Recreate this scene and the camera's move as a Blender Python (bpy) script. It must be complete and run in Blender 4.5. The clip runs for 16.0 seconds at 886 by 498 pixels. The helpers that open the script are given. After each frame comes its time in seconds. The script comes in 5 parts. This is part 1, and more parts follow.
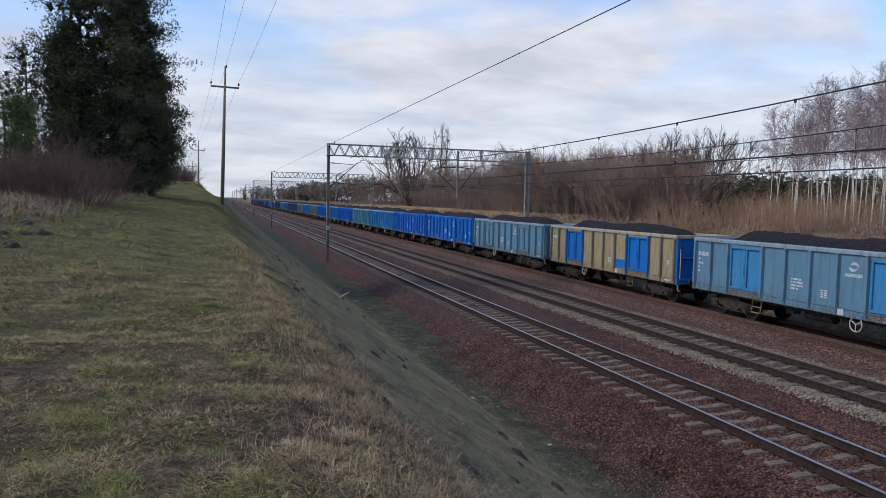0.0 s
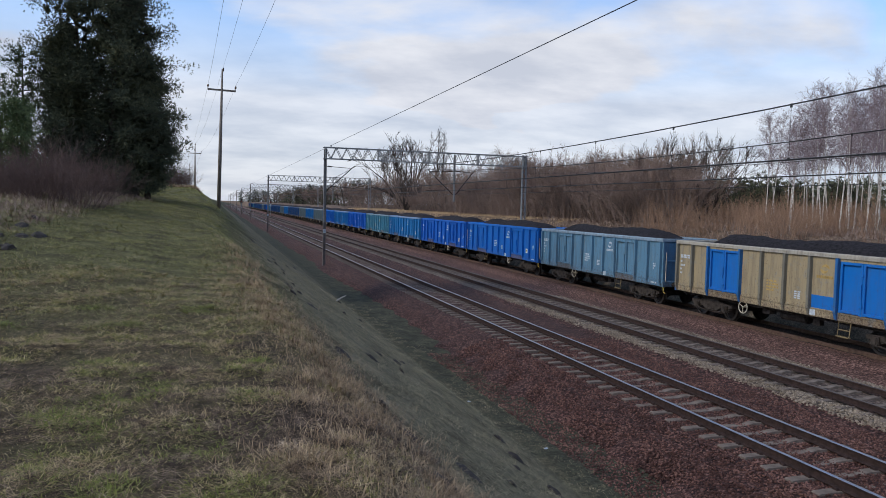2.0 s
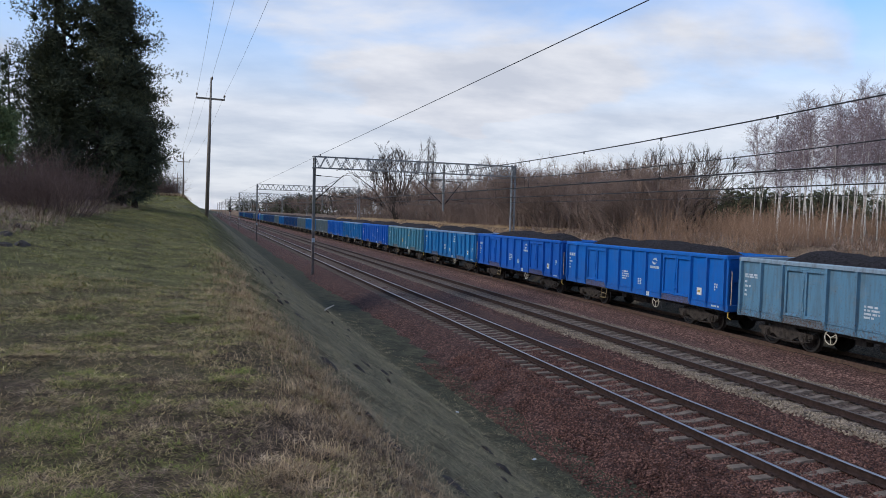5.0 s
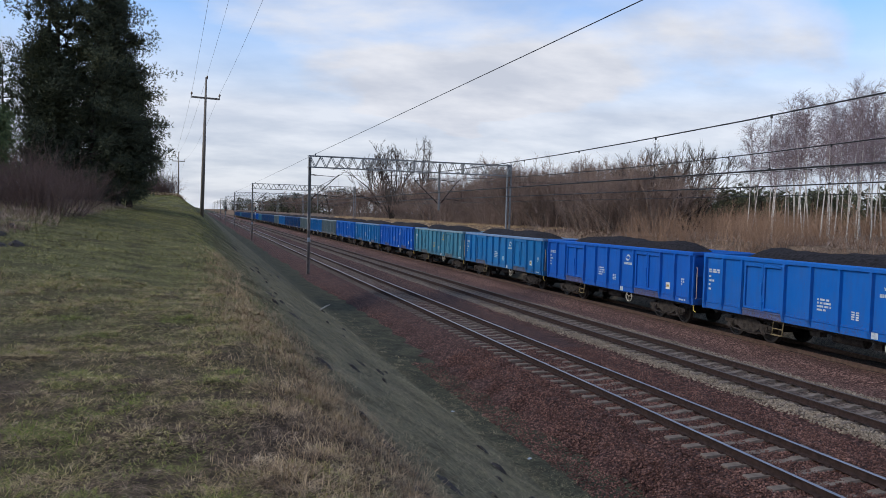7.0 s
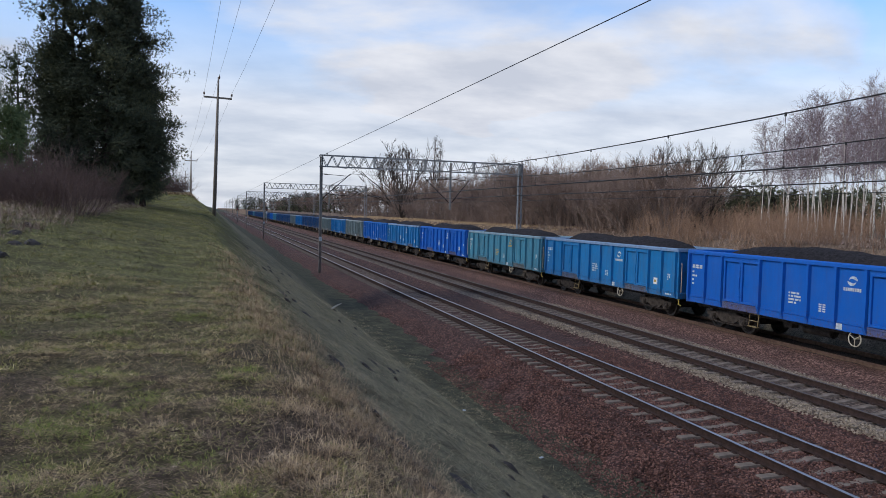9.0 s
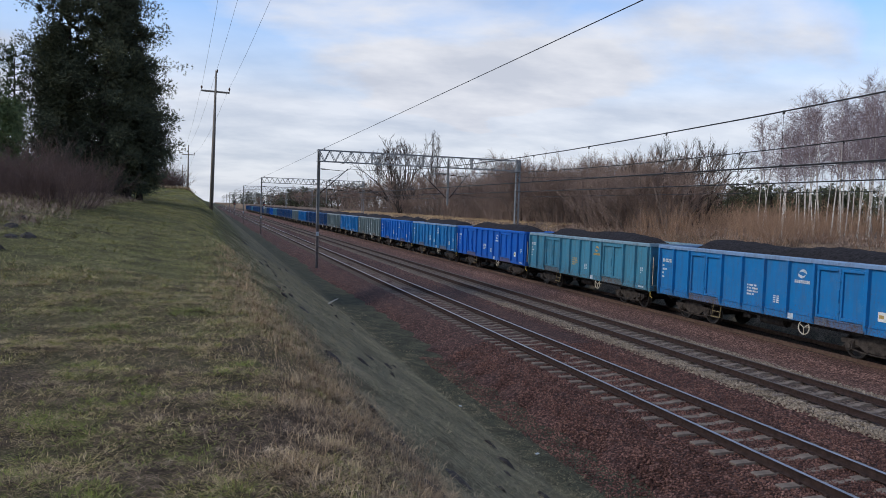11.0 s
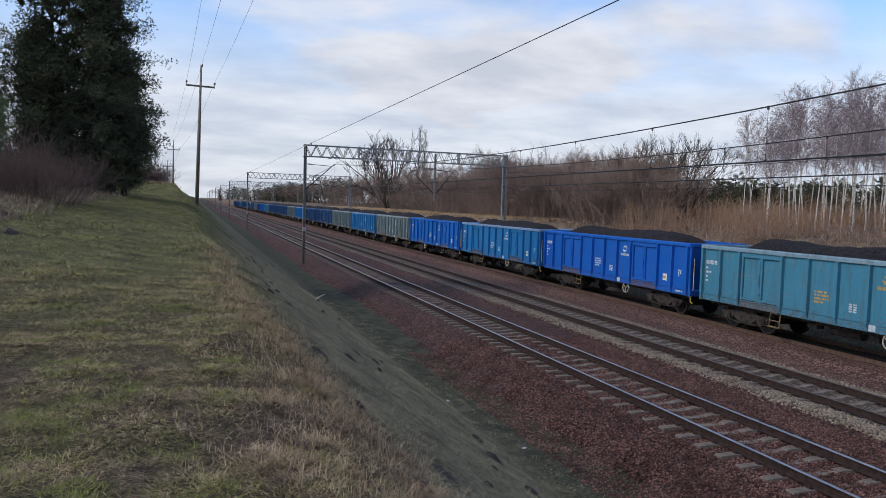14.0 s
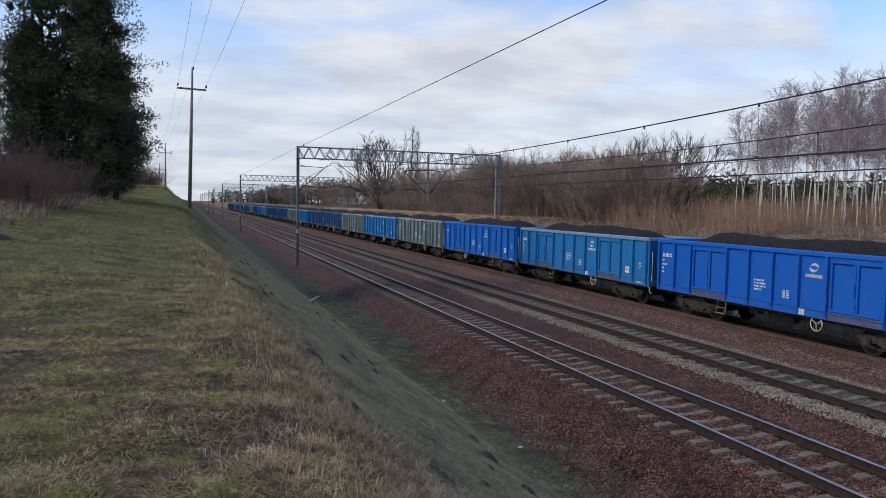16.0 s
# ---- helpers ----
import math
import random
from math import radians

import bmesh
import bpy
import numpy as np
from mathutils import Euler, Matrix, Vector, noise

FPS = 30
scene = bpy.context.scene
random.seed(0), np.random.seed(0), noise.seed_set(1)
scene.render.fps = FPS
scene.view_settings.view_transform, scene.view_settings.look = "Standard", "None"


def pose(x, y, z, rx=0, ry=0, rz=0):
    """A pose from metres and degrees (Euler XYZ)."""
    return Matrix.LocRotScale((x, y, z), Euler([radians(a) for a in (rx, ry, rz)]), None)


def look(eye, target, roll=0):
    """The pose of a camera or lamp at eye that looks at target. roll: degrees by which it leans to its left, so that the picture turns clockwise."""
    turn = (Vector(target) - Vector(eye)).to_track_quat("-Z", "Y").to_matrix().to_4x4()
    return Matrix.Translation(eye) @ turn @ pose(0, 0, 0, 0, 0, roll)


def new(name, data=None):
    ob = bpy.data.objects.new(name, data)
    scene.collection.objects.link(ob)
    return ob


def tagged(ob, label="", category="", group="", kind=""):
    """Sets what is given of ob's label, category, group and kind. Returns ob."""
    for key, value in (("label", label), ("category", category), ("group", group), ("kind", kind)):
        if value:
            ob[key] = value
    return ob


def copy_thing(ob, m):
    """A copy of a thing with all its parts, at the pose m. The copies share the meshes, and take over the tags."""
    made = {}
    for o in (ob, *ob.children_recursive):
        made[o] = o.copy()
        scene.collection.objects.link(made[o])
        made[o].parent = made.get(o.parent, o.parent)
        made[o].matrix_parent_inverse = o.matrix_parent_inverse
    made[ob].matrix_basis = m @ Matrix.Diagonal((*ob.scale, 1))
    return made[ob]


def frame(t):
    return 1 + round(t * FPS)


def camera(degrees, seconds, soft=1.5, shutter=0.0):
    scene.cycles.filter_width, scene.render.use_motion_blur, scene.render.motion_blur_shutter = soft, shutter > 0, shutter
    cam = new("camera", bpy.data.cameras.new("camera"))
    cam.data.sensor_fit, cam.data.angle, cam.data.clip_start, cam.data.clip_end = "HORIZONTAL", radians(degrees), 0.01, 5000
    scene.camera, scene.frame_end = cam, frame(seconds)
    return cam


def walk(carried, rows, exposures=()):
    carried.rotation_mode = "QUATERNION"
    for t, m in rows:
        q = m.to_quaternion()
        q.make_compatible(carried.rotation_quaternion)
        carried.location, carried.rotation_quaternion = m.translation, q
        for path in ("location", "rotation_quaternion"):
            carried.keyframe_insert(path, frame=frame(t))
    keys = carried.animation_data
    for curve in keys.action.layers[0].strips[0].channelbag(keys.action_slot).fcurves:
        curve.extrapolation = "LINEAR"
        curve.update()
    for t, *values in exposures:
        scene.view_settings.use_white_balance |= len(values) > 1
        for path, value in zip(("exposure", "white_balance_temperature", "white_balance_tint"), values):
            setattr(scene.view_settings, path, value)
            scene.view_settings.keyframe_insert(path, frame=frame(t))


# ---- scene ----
cam = camera(63.02, 16.0, soft=0.85)
WALK = [
    (0, look((-10.923, -0.028, 4.484), (3.825, 47.636, 1.229), 1.220)),
    (0.5, look((-10.930, -0.048, 4.488), (3.895, 47.588, 1.178), 1.378)),
    (1, look((-10.921, -0.049, 4.490), (4.047, 47.547, 1.226), 1.608)),
    (1.5, look((-10.911, -0.021, 4.481), (4.258, 47.517, 1.314), 1.690)),
    (2, look((-10.931, -0.029, 4.473), (4.049, 47.581, 1.493), 1.390)),
    (2.5, look((-10.925, -0.026, 4.486), (4.044, 47.588, 1.519), 1.463)),
    (3, look((-10.920, -0.023, 4.491), (4.167, 47.555, 1.546), 1.558)),
    (3.5, look((-10.910, -0.000, 4.498), (4.323, 47.535, 1.607), 1.497)),
    (4, look((-10.912, 0.003, 4.481), (4.483, 47.517, 2.138), 1.519)),
    (6.5, look((-10.852, 0.006, 4.478), (5.061, 47.348, 2.126), 1.441)),
    (7, look((-10.876, -0.000, 4.487), (5.064, 47.332, 2.125), 1.497)),
    (7.5, look((-10.896, 0.003, 4.481), (4.414, 47.541, 2.078), 1.591)),
    (8, look((-10.891, -0.048, 4.491), (4.372, 47.502, 2.031), 1.642)),
    (8.5, look((-10.884, -0.015, 4.485), (4.552, 47.480, 2.039), 1.571)),
    (9, look((-10.895, -0.004, 4.478), (4.329, 47.560, 2.043), 1.473)),
    (9.2, look((-10.895, -0.002, 4.478), (3.901, 47.697, 2.043), 1.473)),
    (11.3, look((-10.896, 0.006, 4.478), (4.580, 47.472, 1.725), 1.900)),
    (11.5, look((-10.896, 0.008, 4.478), (4.596, 47.467, 1.713), 1.909)),
    (12, look((-10.882, 0.022, 4.474), (4.746, 47.437, 1.722), 1.834)),
    (12.5, look((-10.892, 0.005, 4.480), (4.855, 47.378, 1.670), 1.879)),
    (13, look((-10.884, 0.015, 4.479), (4.964, 47.339, 1.423), 1.823)),
    (13.5, look((-10.886, 0.018, 4.480), (5.074, 47.301, 1.381), 1.778)),
    (14, look((-10.890, 0.009, 4.480), (5.366, 47.196, 1.448), 1.778)),
    (14.5, look((-10.887, 0.002, 4.478), (5.740, 47.063, 1.510), 1.690)),
    (15, look((-10.879, 0.011, 4.473), (5.798, 47.052, 1.475), 1.691)),
    (15.5, look((-10.874, 0.021, 4.484), (5.792, 47.066, 1.484), 1.530)),
    (16, look((-10.890, -0.001, 4.484), (5.754, 47.051, 1.474), 1.105)),
]
walk(cam, WALK)

# ---- world, sun ----
SUN_TO = Vector((-0.79, -0.06, 0.58)).normalized()
world = bpy.data.worlds.new("sky")
scene.world = world
world.use_nodes = True
wn, wl = world.node_tree.nodes, world.node_tree.links
wn.clear()
w_out = wn.new("ShaderNodeOutputWorld")
w_bg = wn.new("ShaderNodeBackground")
w_bg.inputs["Strength"].default_value = 0.122
w_sky = wn.new("ShaderNodeTexSky")
w_sky.sky_type = "NISHITA"
w_sky.sun_disc = False
w_sky.sun_elevation = math.asin(SUN_TO.z)
w_sky.sun_rotation = math.atan2(SUN_TO.x, SUN_TO.y)
w_sky.air_density, w_sky.dust_density, w_sky.ozone_density = 1.0, 1.5, 1.4
w_tc = wn.new("ShaderNodeTexCoord")
w_sep = wn.new("ShaderNodeSeparateXYZ")
wl.new(w_tc.outputs["Generated"], w_sep.inputs[0])


def wmath(op, a, b, clamp=False):
    n = wn.new("ShaderNodeMath")
    n.operation = op
    n.use_clamp = clamp
    for i, v in enumerate((a, b)):
        if isinstance(v, (int, float)):
            n.inputs[i].default_value = v
        else:
            wl.new(v, n.inputs[i])
    return n.outputs[0]


# clouds lie in a flat layer: the direction is cast onto a plane overhead
w_den = wmath("ADD", wmath("MAXIMUM", w_sep.outputs["Z"], 0.0), 0.20)
w_u = wmath("DIVIDE", w_sep.outputs["X"], w_den)
w_v = wmath("DIVIDE", w_sep.outputs["Y"], w_den)
w_cmb = wn.new("ShaderNodeCombineXYZ")
wl.new(w_u, w_cmb.inputs[0])
wl.new(w_v, w_cmb.inputs[1])
w_map = wn.new("ShaderNodeMapping")
w_map.inputs["Rotation"].default_value = (0, 0, radians(28))
w_map.inputs["Location"].default_value = (3.1, 1.7, 0.0)
w_map.inputs["Scale"].default_value = (1.0, 1.35, 1.0)
wl.new(w_cmb.outputs[0], w_map.inputs[0])
w_big = wn.new("ShaderNodeTexNoise")
w_big.inputs["Scale"].default_value = 0.62
w_big.inputs["Detail"].default_value = 7.0
w_big.inputs["Roughness"].default_value = 0.52
w_big.inputs["Distortion"].default_value = 0.35
wl.new(w_map.outputs[0], w_big.inputs["Vector"])
w_fine = wn.new("ShaderNodeTexNoise")
w_fine.inputs["Scale"].default_value = 1.7
w_fine.inputs["Detail"].default_value = 8.0
w_fine.inputs["Roughness"].default_value = 0.55
wl.new(w_map.outputs[0], w_fine.inputs["Vector"])
w_cov = wn.new("ShaderNodeValToRGB")
w_cov.color_ramp.elements[0].position, w_cov.color_ramp.elements[1].position = 0.445, 0.60
wl.new(w_big.outputs[0], w_cov.inputs[0])
w_shade = wn.new("ShaderNodeValToRGB")
w_shade.color_ramp.elements[0].position, w_shade.color_ramp.elements[1].position = 0.38, 0.60
w_shade.color_ramp.elements[0].color = (4.75, 5.1, 5.95, 1)
w_shade.color_ramp.elements[1].color = (6.5, 6.7, 7.3, 1)
wl.new(w_fine.outputs[0], w_shade.inputs[0])
# near the horizon the layer closes
w_low = wmath("SUBTRACT", 2.1, wmath("MULTIPLY", w_sep.outputs["Z"], 8.0), True)
w_fac = wmath("MAXIMUM", w_cov.outputs[0], wmath("MULTIPLY", w_low, 0.9))
w_mix = wn.new("ShaderNodeMix")
w_mix.data_type = "RGBA"
wl.new(w_fac, w_mix.inputs[0])
w_skyx = wn.new("ShaderNodeMix")
w_skyx.data_type = "RGBA"
w_skyx.blend_type = "MULTIPLY"
w_skyx.inputs[0].default_value = 1.0
w_skyx.inputs[7].default_value = (1.34, 1.62, 1.98, 1)
wl.new(w_sky.outputs[0], w_skyx.inputs[6])
wl.new(w_skyx.outputs[2], w_mix.inputs[6])
wl.new(w_shade.outputs[0], w_mix.inputs[7])
wl.new(w_mix.outputs[2], w_bg.inputs[0])
wl.new(w_bg.outputs[0], w_out.inputs[0])

sun = new("sun", bpy.data.lights.new("sun", "SUN"))
sun.data.energy = 1.7
sun.data.angle = radians(10)
sun.data.color = (1.0, 0.92, 0.81)
sun.matrix_world = look(SUN_TO * 200, (0, 0, 0))


# ---- materials ----
def material(name):
    m = bpy.data.materials.new(name)
    m.use_nodes = True
    t = m.node_tree
    return m, t.nodes, t.links, t.nodes["Principled BSDF"]


def coords(nodes, links, scale=(1, 1, 1), kind="Object"):
    tc = nodes.new("ShaderNodeTexCoord")
    mp = nodes.new("ShaderNodeMapping")
    mp.inputs["Scale"].default_value = scale
    links.new(tc.outputs[kind], mp.inputs[0])
    return mp.outputs[0]


def noise_tex(nodes, links, vec, scale, detail=4.0, rough=0.55):
    n = nodes.new("ShaderNodeTexNoise")
    n.inputs["Scale"].default_value, n.inputs["Detail"].default_value, n.inputs["Roughness"].default_value = scale, detail, rough
    links.new(vec, n.inputs["Vector"])
    return n.outputs[0]


def ramp(nodes, links, fac, stops):
    r = nodes.new("ShaderNodeValToRGB")
    e = r.color_ramp.elements
    while len(e) < len(stops):
        e.new(0.5)
    for el, (p, c) in zip(e, stops):
        el.position = p
        el.color = (*c, 1) if len(c) == 3 else c
    links.new(fac, r.inputs[0])
    return r.outputs[0]


def mixed(nodes, links, fac, a, b, blend="MIX"):
    m = nodes.new("ShaderNodeMix")
    m.data_type, m.blend_type = "RGBA", blend
    for i, v in ((0, fac), (6, a), (7, b)):
        if isinstance(v, (int, float)):
            m.inputs[i].default_value = v
        elif isinstance(v, tuple):
            m.inputs[i].default_value = (*v, 1)
        else:
            links.new(v, m.inputs[i])
    return m.outputs[2]


def math_node(nodes, links, op, a, b=0.0, clamp=False):
    n = nodes.new("ShaderNodeMath")
    n.operation, n.use_clamp = op, clamp
    for i, v in enumerate((a, b)):
        if isinstance(v, (int, float)):
            n.inputs[i].default_value = v
        else:
            links.new(v, n.inputs[i])
    return n.outputs[0]


def bump(nodes, links, bsdf, height, strength=0.4, dist=0.02):
    b = nodes.new("ShaderNodeBump")
    b.inputs["Strength"].default_value, b.inputs["Distance"].default_value = strength, dist
    links.new(height, b.inputs["Height"])
    links.new(b.outputs[0], bsdf.inputs["Normal"])


def two_tone(name, a, b, scale=6.0, rough=0.8, metal=0.0, stretch=(1, 1, 1), relief=0.3, detail=6.0, dist=0.01, kind="Object"):
    m, n, l, p = material(name)
    v = coords(n, l, stretch, kind)
    f = noise_tex(n, l, v, scale, detail)
    f2 = noise_tex(n, l, v, scale * 7.3, 3.0)
    c = ramp(n, l, f, [(0.32, a), (0.68, b)])
    c = mixed(n, l, 0.35, c, ramp(n, l, f2, [(0.3, (0.45, 0.45, 0.45)), (0.7, (1.0, 1.0, 1.0))]), "MULTIPLY")
    l.new(c, p.inputs["Base Color"])
    p.inputs["Roughness"].default_value, p.inputs["Metallic"].default_value = rough, metal
    bump(n, l, p, f2, relief, dist)
    return m


def island(name, stops, rough=0.85, scale=3.0, by_piece=0.55, by_patch=1.0):
    """Colours by piece, shifted in patches."""
    m, n, l, p = material(name)
    g = n.new("ShaderNodeNewGeometry")
    patch = noise_tex(n, l, coords(n, l), scale, 4.0)
    f = math_node(n, l, "ADD", math_node(n, l, "MULTIPLY", g.outputs["Random Per Island"], by_piece), math_node(n, l, "MULTIPLY", math_node(n, l, "SUBTRACT", patch, 0.5 - 0.22 / by_patch), by_patch), True)
    c = ramp(n, l, f, stops)
    l.new(c, p.inputs["Base Color"])
    p.inputs["Roughness"].default_value = rough
    p.inputs["Specular IOR Level"].default_value = 0.15
    return m


def wagon_paint():
    m, n, l, p = material("wagon_paint")
    info = n.new("ShaderNodeObjectInfo")
    off = n.new("ShaderNodeVectorMath")
    off.operation = "SCALE"
    off.inputs[0].default_value = (17.0, 31.0, 9.0)
    l.new(info.outputs["Random"], off.inputs["Scale"])
    tc = n.new("ShaderNodeTexCoord")
    add = n.new("ShaderNodeVectorMath")
    l.new(tc.outputs["Object"], add.inputs[0])
    l.new(off.outputs[0], add.inputs[1])
    streak_map = n.new("ShaderNodeMapping")
    streak_map.inputs["Scale"].default_value = (1.0, 2.4, 0.30)
    l.new(add.outputs[0], streak_map.inputs[0])
    dirt = info.outputs["Alpha"]
    cloud = noise_tex(n, l, add.outputs[0], 1.1, 5.0)
    streak = noise_tex(n, l, streak_map.outputs[0], 2.4, 6.0, 0.6)
    fine = noise_tex(n, l, add.outputs[0], 14.0, 6.0, 0.65)
    c = mixed(n, l, math_node(n, l, "MULTIPLY", ramp(n, l, cloud, [(0.35, (0, 0, 0)), (0.75, (1, 1, 1))]), 0.30), info.outputs["Color"], mixed(n, l, 0.10, info.outputs["Color"], (0.32, 0.36, 0.38)))
    # flaked patches down to the grey undercoat on the worn ones
    worn_f = math_node(n, l, "MULTIPLY", math_node(n, l, "SUBTRACT", dirt, 0.6, True), 0.8)
    flake = noise_tex(n, l, add.outputs[0], 2.6, 8.0, 0.68)
    c = mixed(n, l, math_node(n, l, "MULTIPLY", ramp(n, l, flake, [(0.55, (0, 0, 0)), (0.62, (1, 1, 1))]), worn_f), c, (0.19, 0.215, 0.215))
    c = mixed(n, l, math_node(n, l, "MULTIPLY", ramp(n, l, streak, [(0.46, (0, 0, 0)), (0.74, (1, 1, 1))]), math_node(n, l, "MULTIPLY", dirt, 0.55)), c, (0.075, 0.068, 0.064))
    # rust where paint has gone, denser towards the sill where water stands
    sep = n.new("ShaderNodeSeparateXYZ")
    l.new(tc.outputs["Object"], sep.inputs[0])
    low = math_node(n, l, "SUBTRACT", 1.0, math_node(n, l, "MULTIPLY", math_node(n, l, "SUBTRACT", sep.outputs["Z"], 0.95), 1.6), True)
    rf = math_node(n, l, "ADD", fine, math_node(n, l, "MULTIPLY", low, 0.17))
    c = mixed(n, l, math_node(n, l, "MULTIPLY", ramp(n, l, rf, [(0.58, (0, 0, 0)), (0.76, (1, 1, 1))]), math_node(n, l, "ADD", math_node(n, l, "MULTIPLY", dirt, 0.75), 0.1)), c, (0.085, 0.055, 0.040))
    l.new(c, p.inputs["Base Color"])
    l.new(ramp(n, l, streak, [(0.3, (0.55, 0.55, 0.55)), (0.8, (0.85, 0.85, 0.85))]), p.inputs["Roughness"])
    p.inputs["Specular IOR Level"].default_value = 0.22
    bump(n, l, p, cloud, 0.35, 0.05)
    return m


def ballast_material(name, tones, scale=16.0):
    m, n, l, p = material(name)
    v = coords(n, l)
    vo = n.new("ShaderNodeTexVoronoi")
    vo.inputs["Scale"].default_value = scale
    l.new(v, vo.inputs["Vector"])
    c = ramp(n, l, vo.outputs["Color"], tones)
    # shade in the gaps between stones is painted into the colour
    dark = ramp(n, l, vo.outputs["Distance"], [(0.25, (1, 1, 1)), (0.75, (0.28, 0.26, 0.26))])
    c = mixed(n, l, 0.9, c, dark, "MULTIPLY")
    stain = noise_tex(n, l, coords(n, l, (1.0, 0.15, 1.0)), 0.9, 5.0)
    c = mixed(n, l, 0.6, c, ramp(n, l, stain, [(0.3, (0.6, 0.58, 0.6)), (0.7, (1.1, 1.06, 1.0))]), "MULTIPLY")
    l.new(c, p.inputs["Base Color"])
    p.inputs["Roughness"].default_value = 0.9
    p.inputs["Specular IOR Level"].default_value = 0.2
    inv = math_node(n, l, "SUBTRACT", 1.0, vo.outputs["Distance"])
    bump(n, l, p, inv, 0.9, 0.05)
    return m


def ground_material():
    m, n, l, p = material("ground_turf")
    v = coords(n, l)
    a = noise_tex(n, l, v, 0.22, 5.0)
    b = noise_tex(n, l, v, 1.3, 6.0, 0.65)
    fibre = noise_tex(n, l, v, 14.0, 5.0, 0.75)
    sep = n.new("ShaderNodeSeparateXYZ")
    l.new(v, sep.inputs[0])
    turf = ramp(n, l, math_node(n, l, "ADD", math_node(n, l, "MULTIPLY", a, 0.5), math_node(n, l, "MULTIPLY", b, 0.5)),
                [(0.38, (0.040, 0.029, 0.021)), (0.46, (0.050, 0.039, 0.025)), (0.53, (0.058, 0.050, 0.025)), (0.60, (0.070, 0.058, 0.034)), (0.70, (0.090, 0.072, 0.049))])
    # the path along the bank is close-grown and olive
    thick = ramp(n, l, b, [(0.32, (0.052, 0.044, 0.026)), (0.52, (0.104, 0.100, 0.044)), (0.72, (0.165, 0.146, 0.074))])
    turf = mixed(n, l, math_node(n, l, "MULTIPLY", math_node(n, l, "SUBTRACT", sep.outputs["Y"], 7.0), 0.13, True), turf, thick)
    # mown slope and darker ditch
    slope = ramp(n, l, b, [(0.3, (0.092, 0.082, 0.053)), (0.55, (0.172, 0.151, 0.096)), (0.75, (0.255, 0.212, 0.140))])
    ditch = ramp(n, l, b, [(0.35, (0.032, 0.034, 0.025)), (0.7, (0.080, 0.080, 0.054))])
    x_wob = math_node(n, l, "ADD", sep.outputs["X"], math_node(n, l, "MULTIPLY", math_node(n, l, "SUBTRACT", b, 0.5), 1.6))
    f1 = math_node(n, l, "MULTIPLY", math_node(n, l, "ADD", x_wob, 9.7), 1.2, True)
    f2 = math_node(n, l, "MULTIPLY", math_node(n, l, "ADD", x_wob, 5.2), 1.2, True)
    f3 = math_node(n, l, "MULTIPLY", math_node(n, l, "SUBTRACT", x_wob, 13.5), 0.8, True)
    dry = ramp(n, l, b, [(0.3, (0.105, 0.074, 0.056)), (0.7, (0.19, 0.138, 0.10))])
    c = mixed(n, l, f1, turf, slope)
    c = mixed(n, l, f2, c, ditch)
    c = mixed(n, l, f3, c, dry)
    c = mixed(n, l, 0.75, c, ramp(n, l, fibre, [(0.36, (0.22, 0.20, 0.19)), (0.64, (1.7, 1.68, 1.6))]), "MULTIPLY")
    l.new(c, p.inputs["Base Color"])
    p.inputs["Roughness"].default_value = 0.95
    p.inputs["Specular IOR Level"].default_value = 0.1
    bump(n, l, p, fibre, 0.8, 0.05)
    return m


M_PAINT = wagon_paint()
M_GROUND = ground_material()
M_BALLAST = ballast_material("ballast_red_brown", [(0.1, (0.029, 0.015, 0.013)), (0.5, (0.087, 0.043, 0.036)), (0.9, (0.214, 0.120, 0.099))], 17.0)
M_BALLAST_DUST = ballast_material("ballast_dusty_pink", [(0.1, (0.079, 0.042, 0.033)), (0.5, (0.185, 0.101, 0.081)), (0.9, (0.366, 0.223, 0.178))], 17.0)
# coal dust, darkened further to paint in the shade beneath the wagons
M_BALLAST_SHADED = ballast_material("ballast_coal_dust_and_shade", [(0.1, (0.010, 0.009, 0.009)), (0.5, (0.027, 0.022, 0.021)), (0.9, (0.066, 0.052, 0.046))], 15.0)
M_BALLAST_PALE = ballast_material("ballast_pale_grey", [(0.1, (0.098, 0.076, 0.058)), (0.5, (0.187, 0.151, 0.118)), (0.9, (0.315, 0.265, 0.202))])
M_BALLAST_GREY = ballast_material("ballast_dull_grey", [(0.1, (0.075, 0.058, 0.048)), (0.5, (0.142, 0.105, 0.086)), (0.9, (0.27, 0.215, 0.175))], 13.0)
M_STONE_RED = island("loose_ballast", [(0.05, (0.023, 0.012, 0.011)), (0.5, (0.093, 0.046, 0.037)), (0.95, (0.258, 0.141, 0.114))], scale=1.2)
M_STONE_PALE = island("loose_pale_ballast", [(0.05, (0.110, 0.087, 0.065)), (0.5, (0.206, 0.165, 0.124)), (0.95, (0.362, 0.297, 0.226))], scale=1.2)
M_CONCRETE = two_tone("sleeper_concrete", (0.120, 0.096, 0.078), (0.205, 0.166, 0.138), 5.0, 0.9, relief=0.4)
M_RAIL_SIDE = two_tone("rusty_rail", (0.026, 0.017, 0.015), (0.055, 0.035, 0.030), 8.0, 0.9, 0.0)
M_RAIL_TOP = two_tone("worn_rail_head", (0.26, 0.265, 0.285), (0.40, 0.405, 0.43), 4.0, 0.32, 0.9, (6, 0.3, 6), 0.05)
M_RAIL_TOP_DULL = two_tone("brown_rail_head", (0.055, 0.044, 0.040), (0.095, 0.078, 0.070), 4.0, 0.65, 0.2, (6, 0.3, 6), 0.05)
M_RAIL_FAR = two_tone("dusty_brown_rail", (0.075, 0.046, 0.034), (0.135, 0.088, 0.066), 8.0, 0.85)
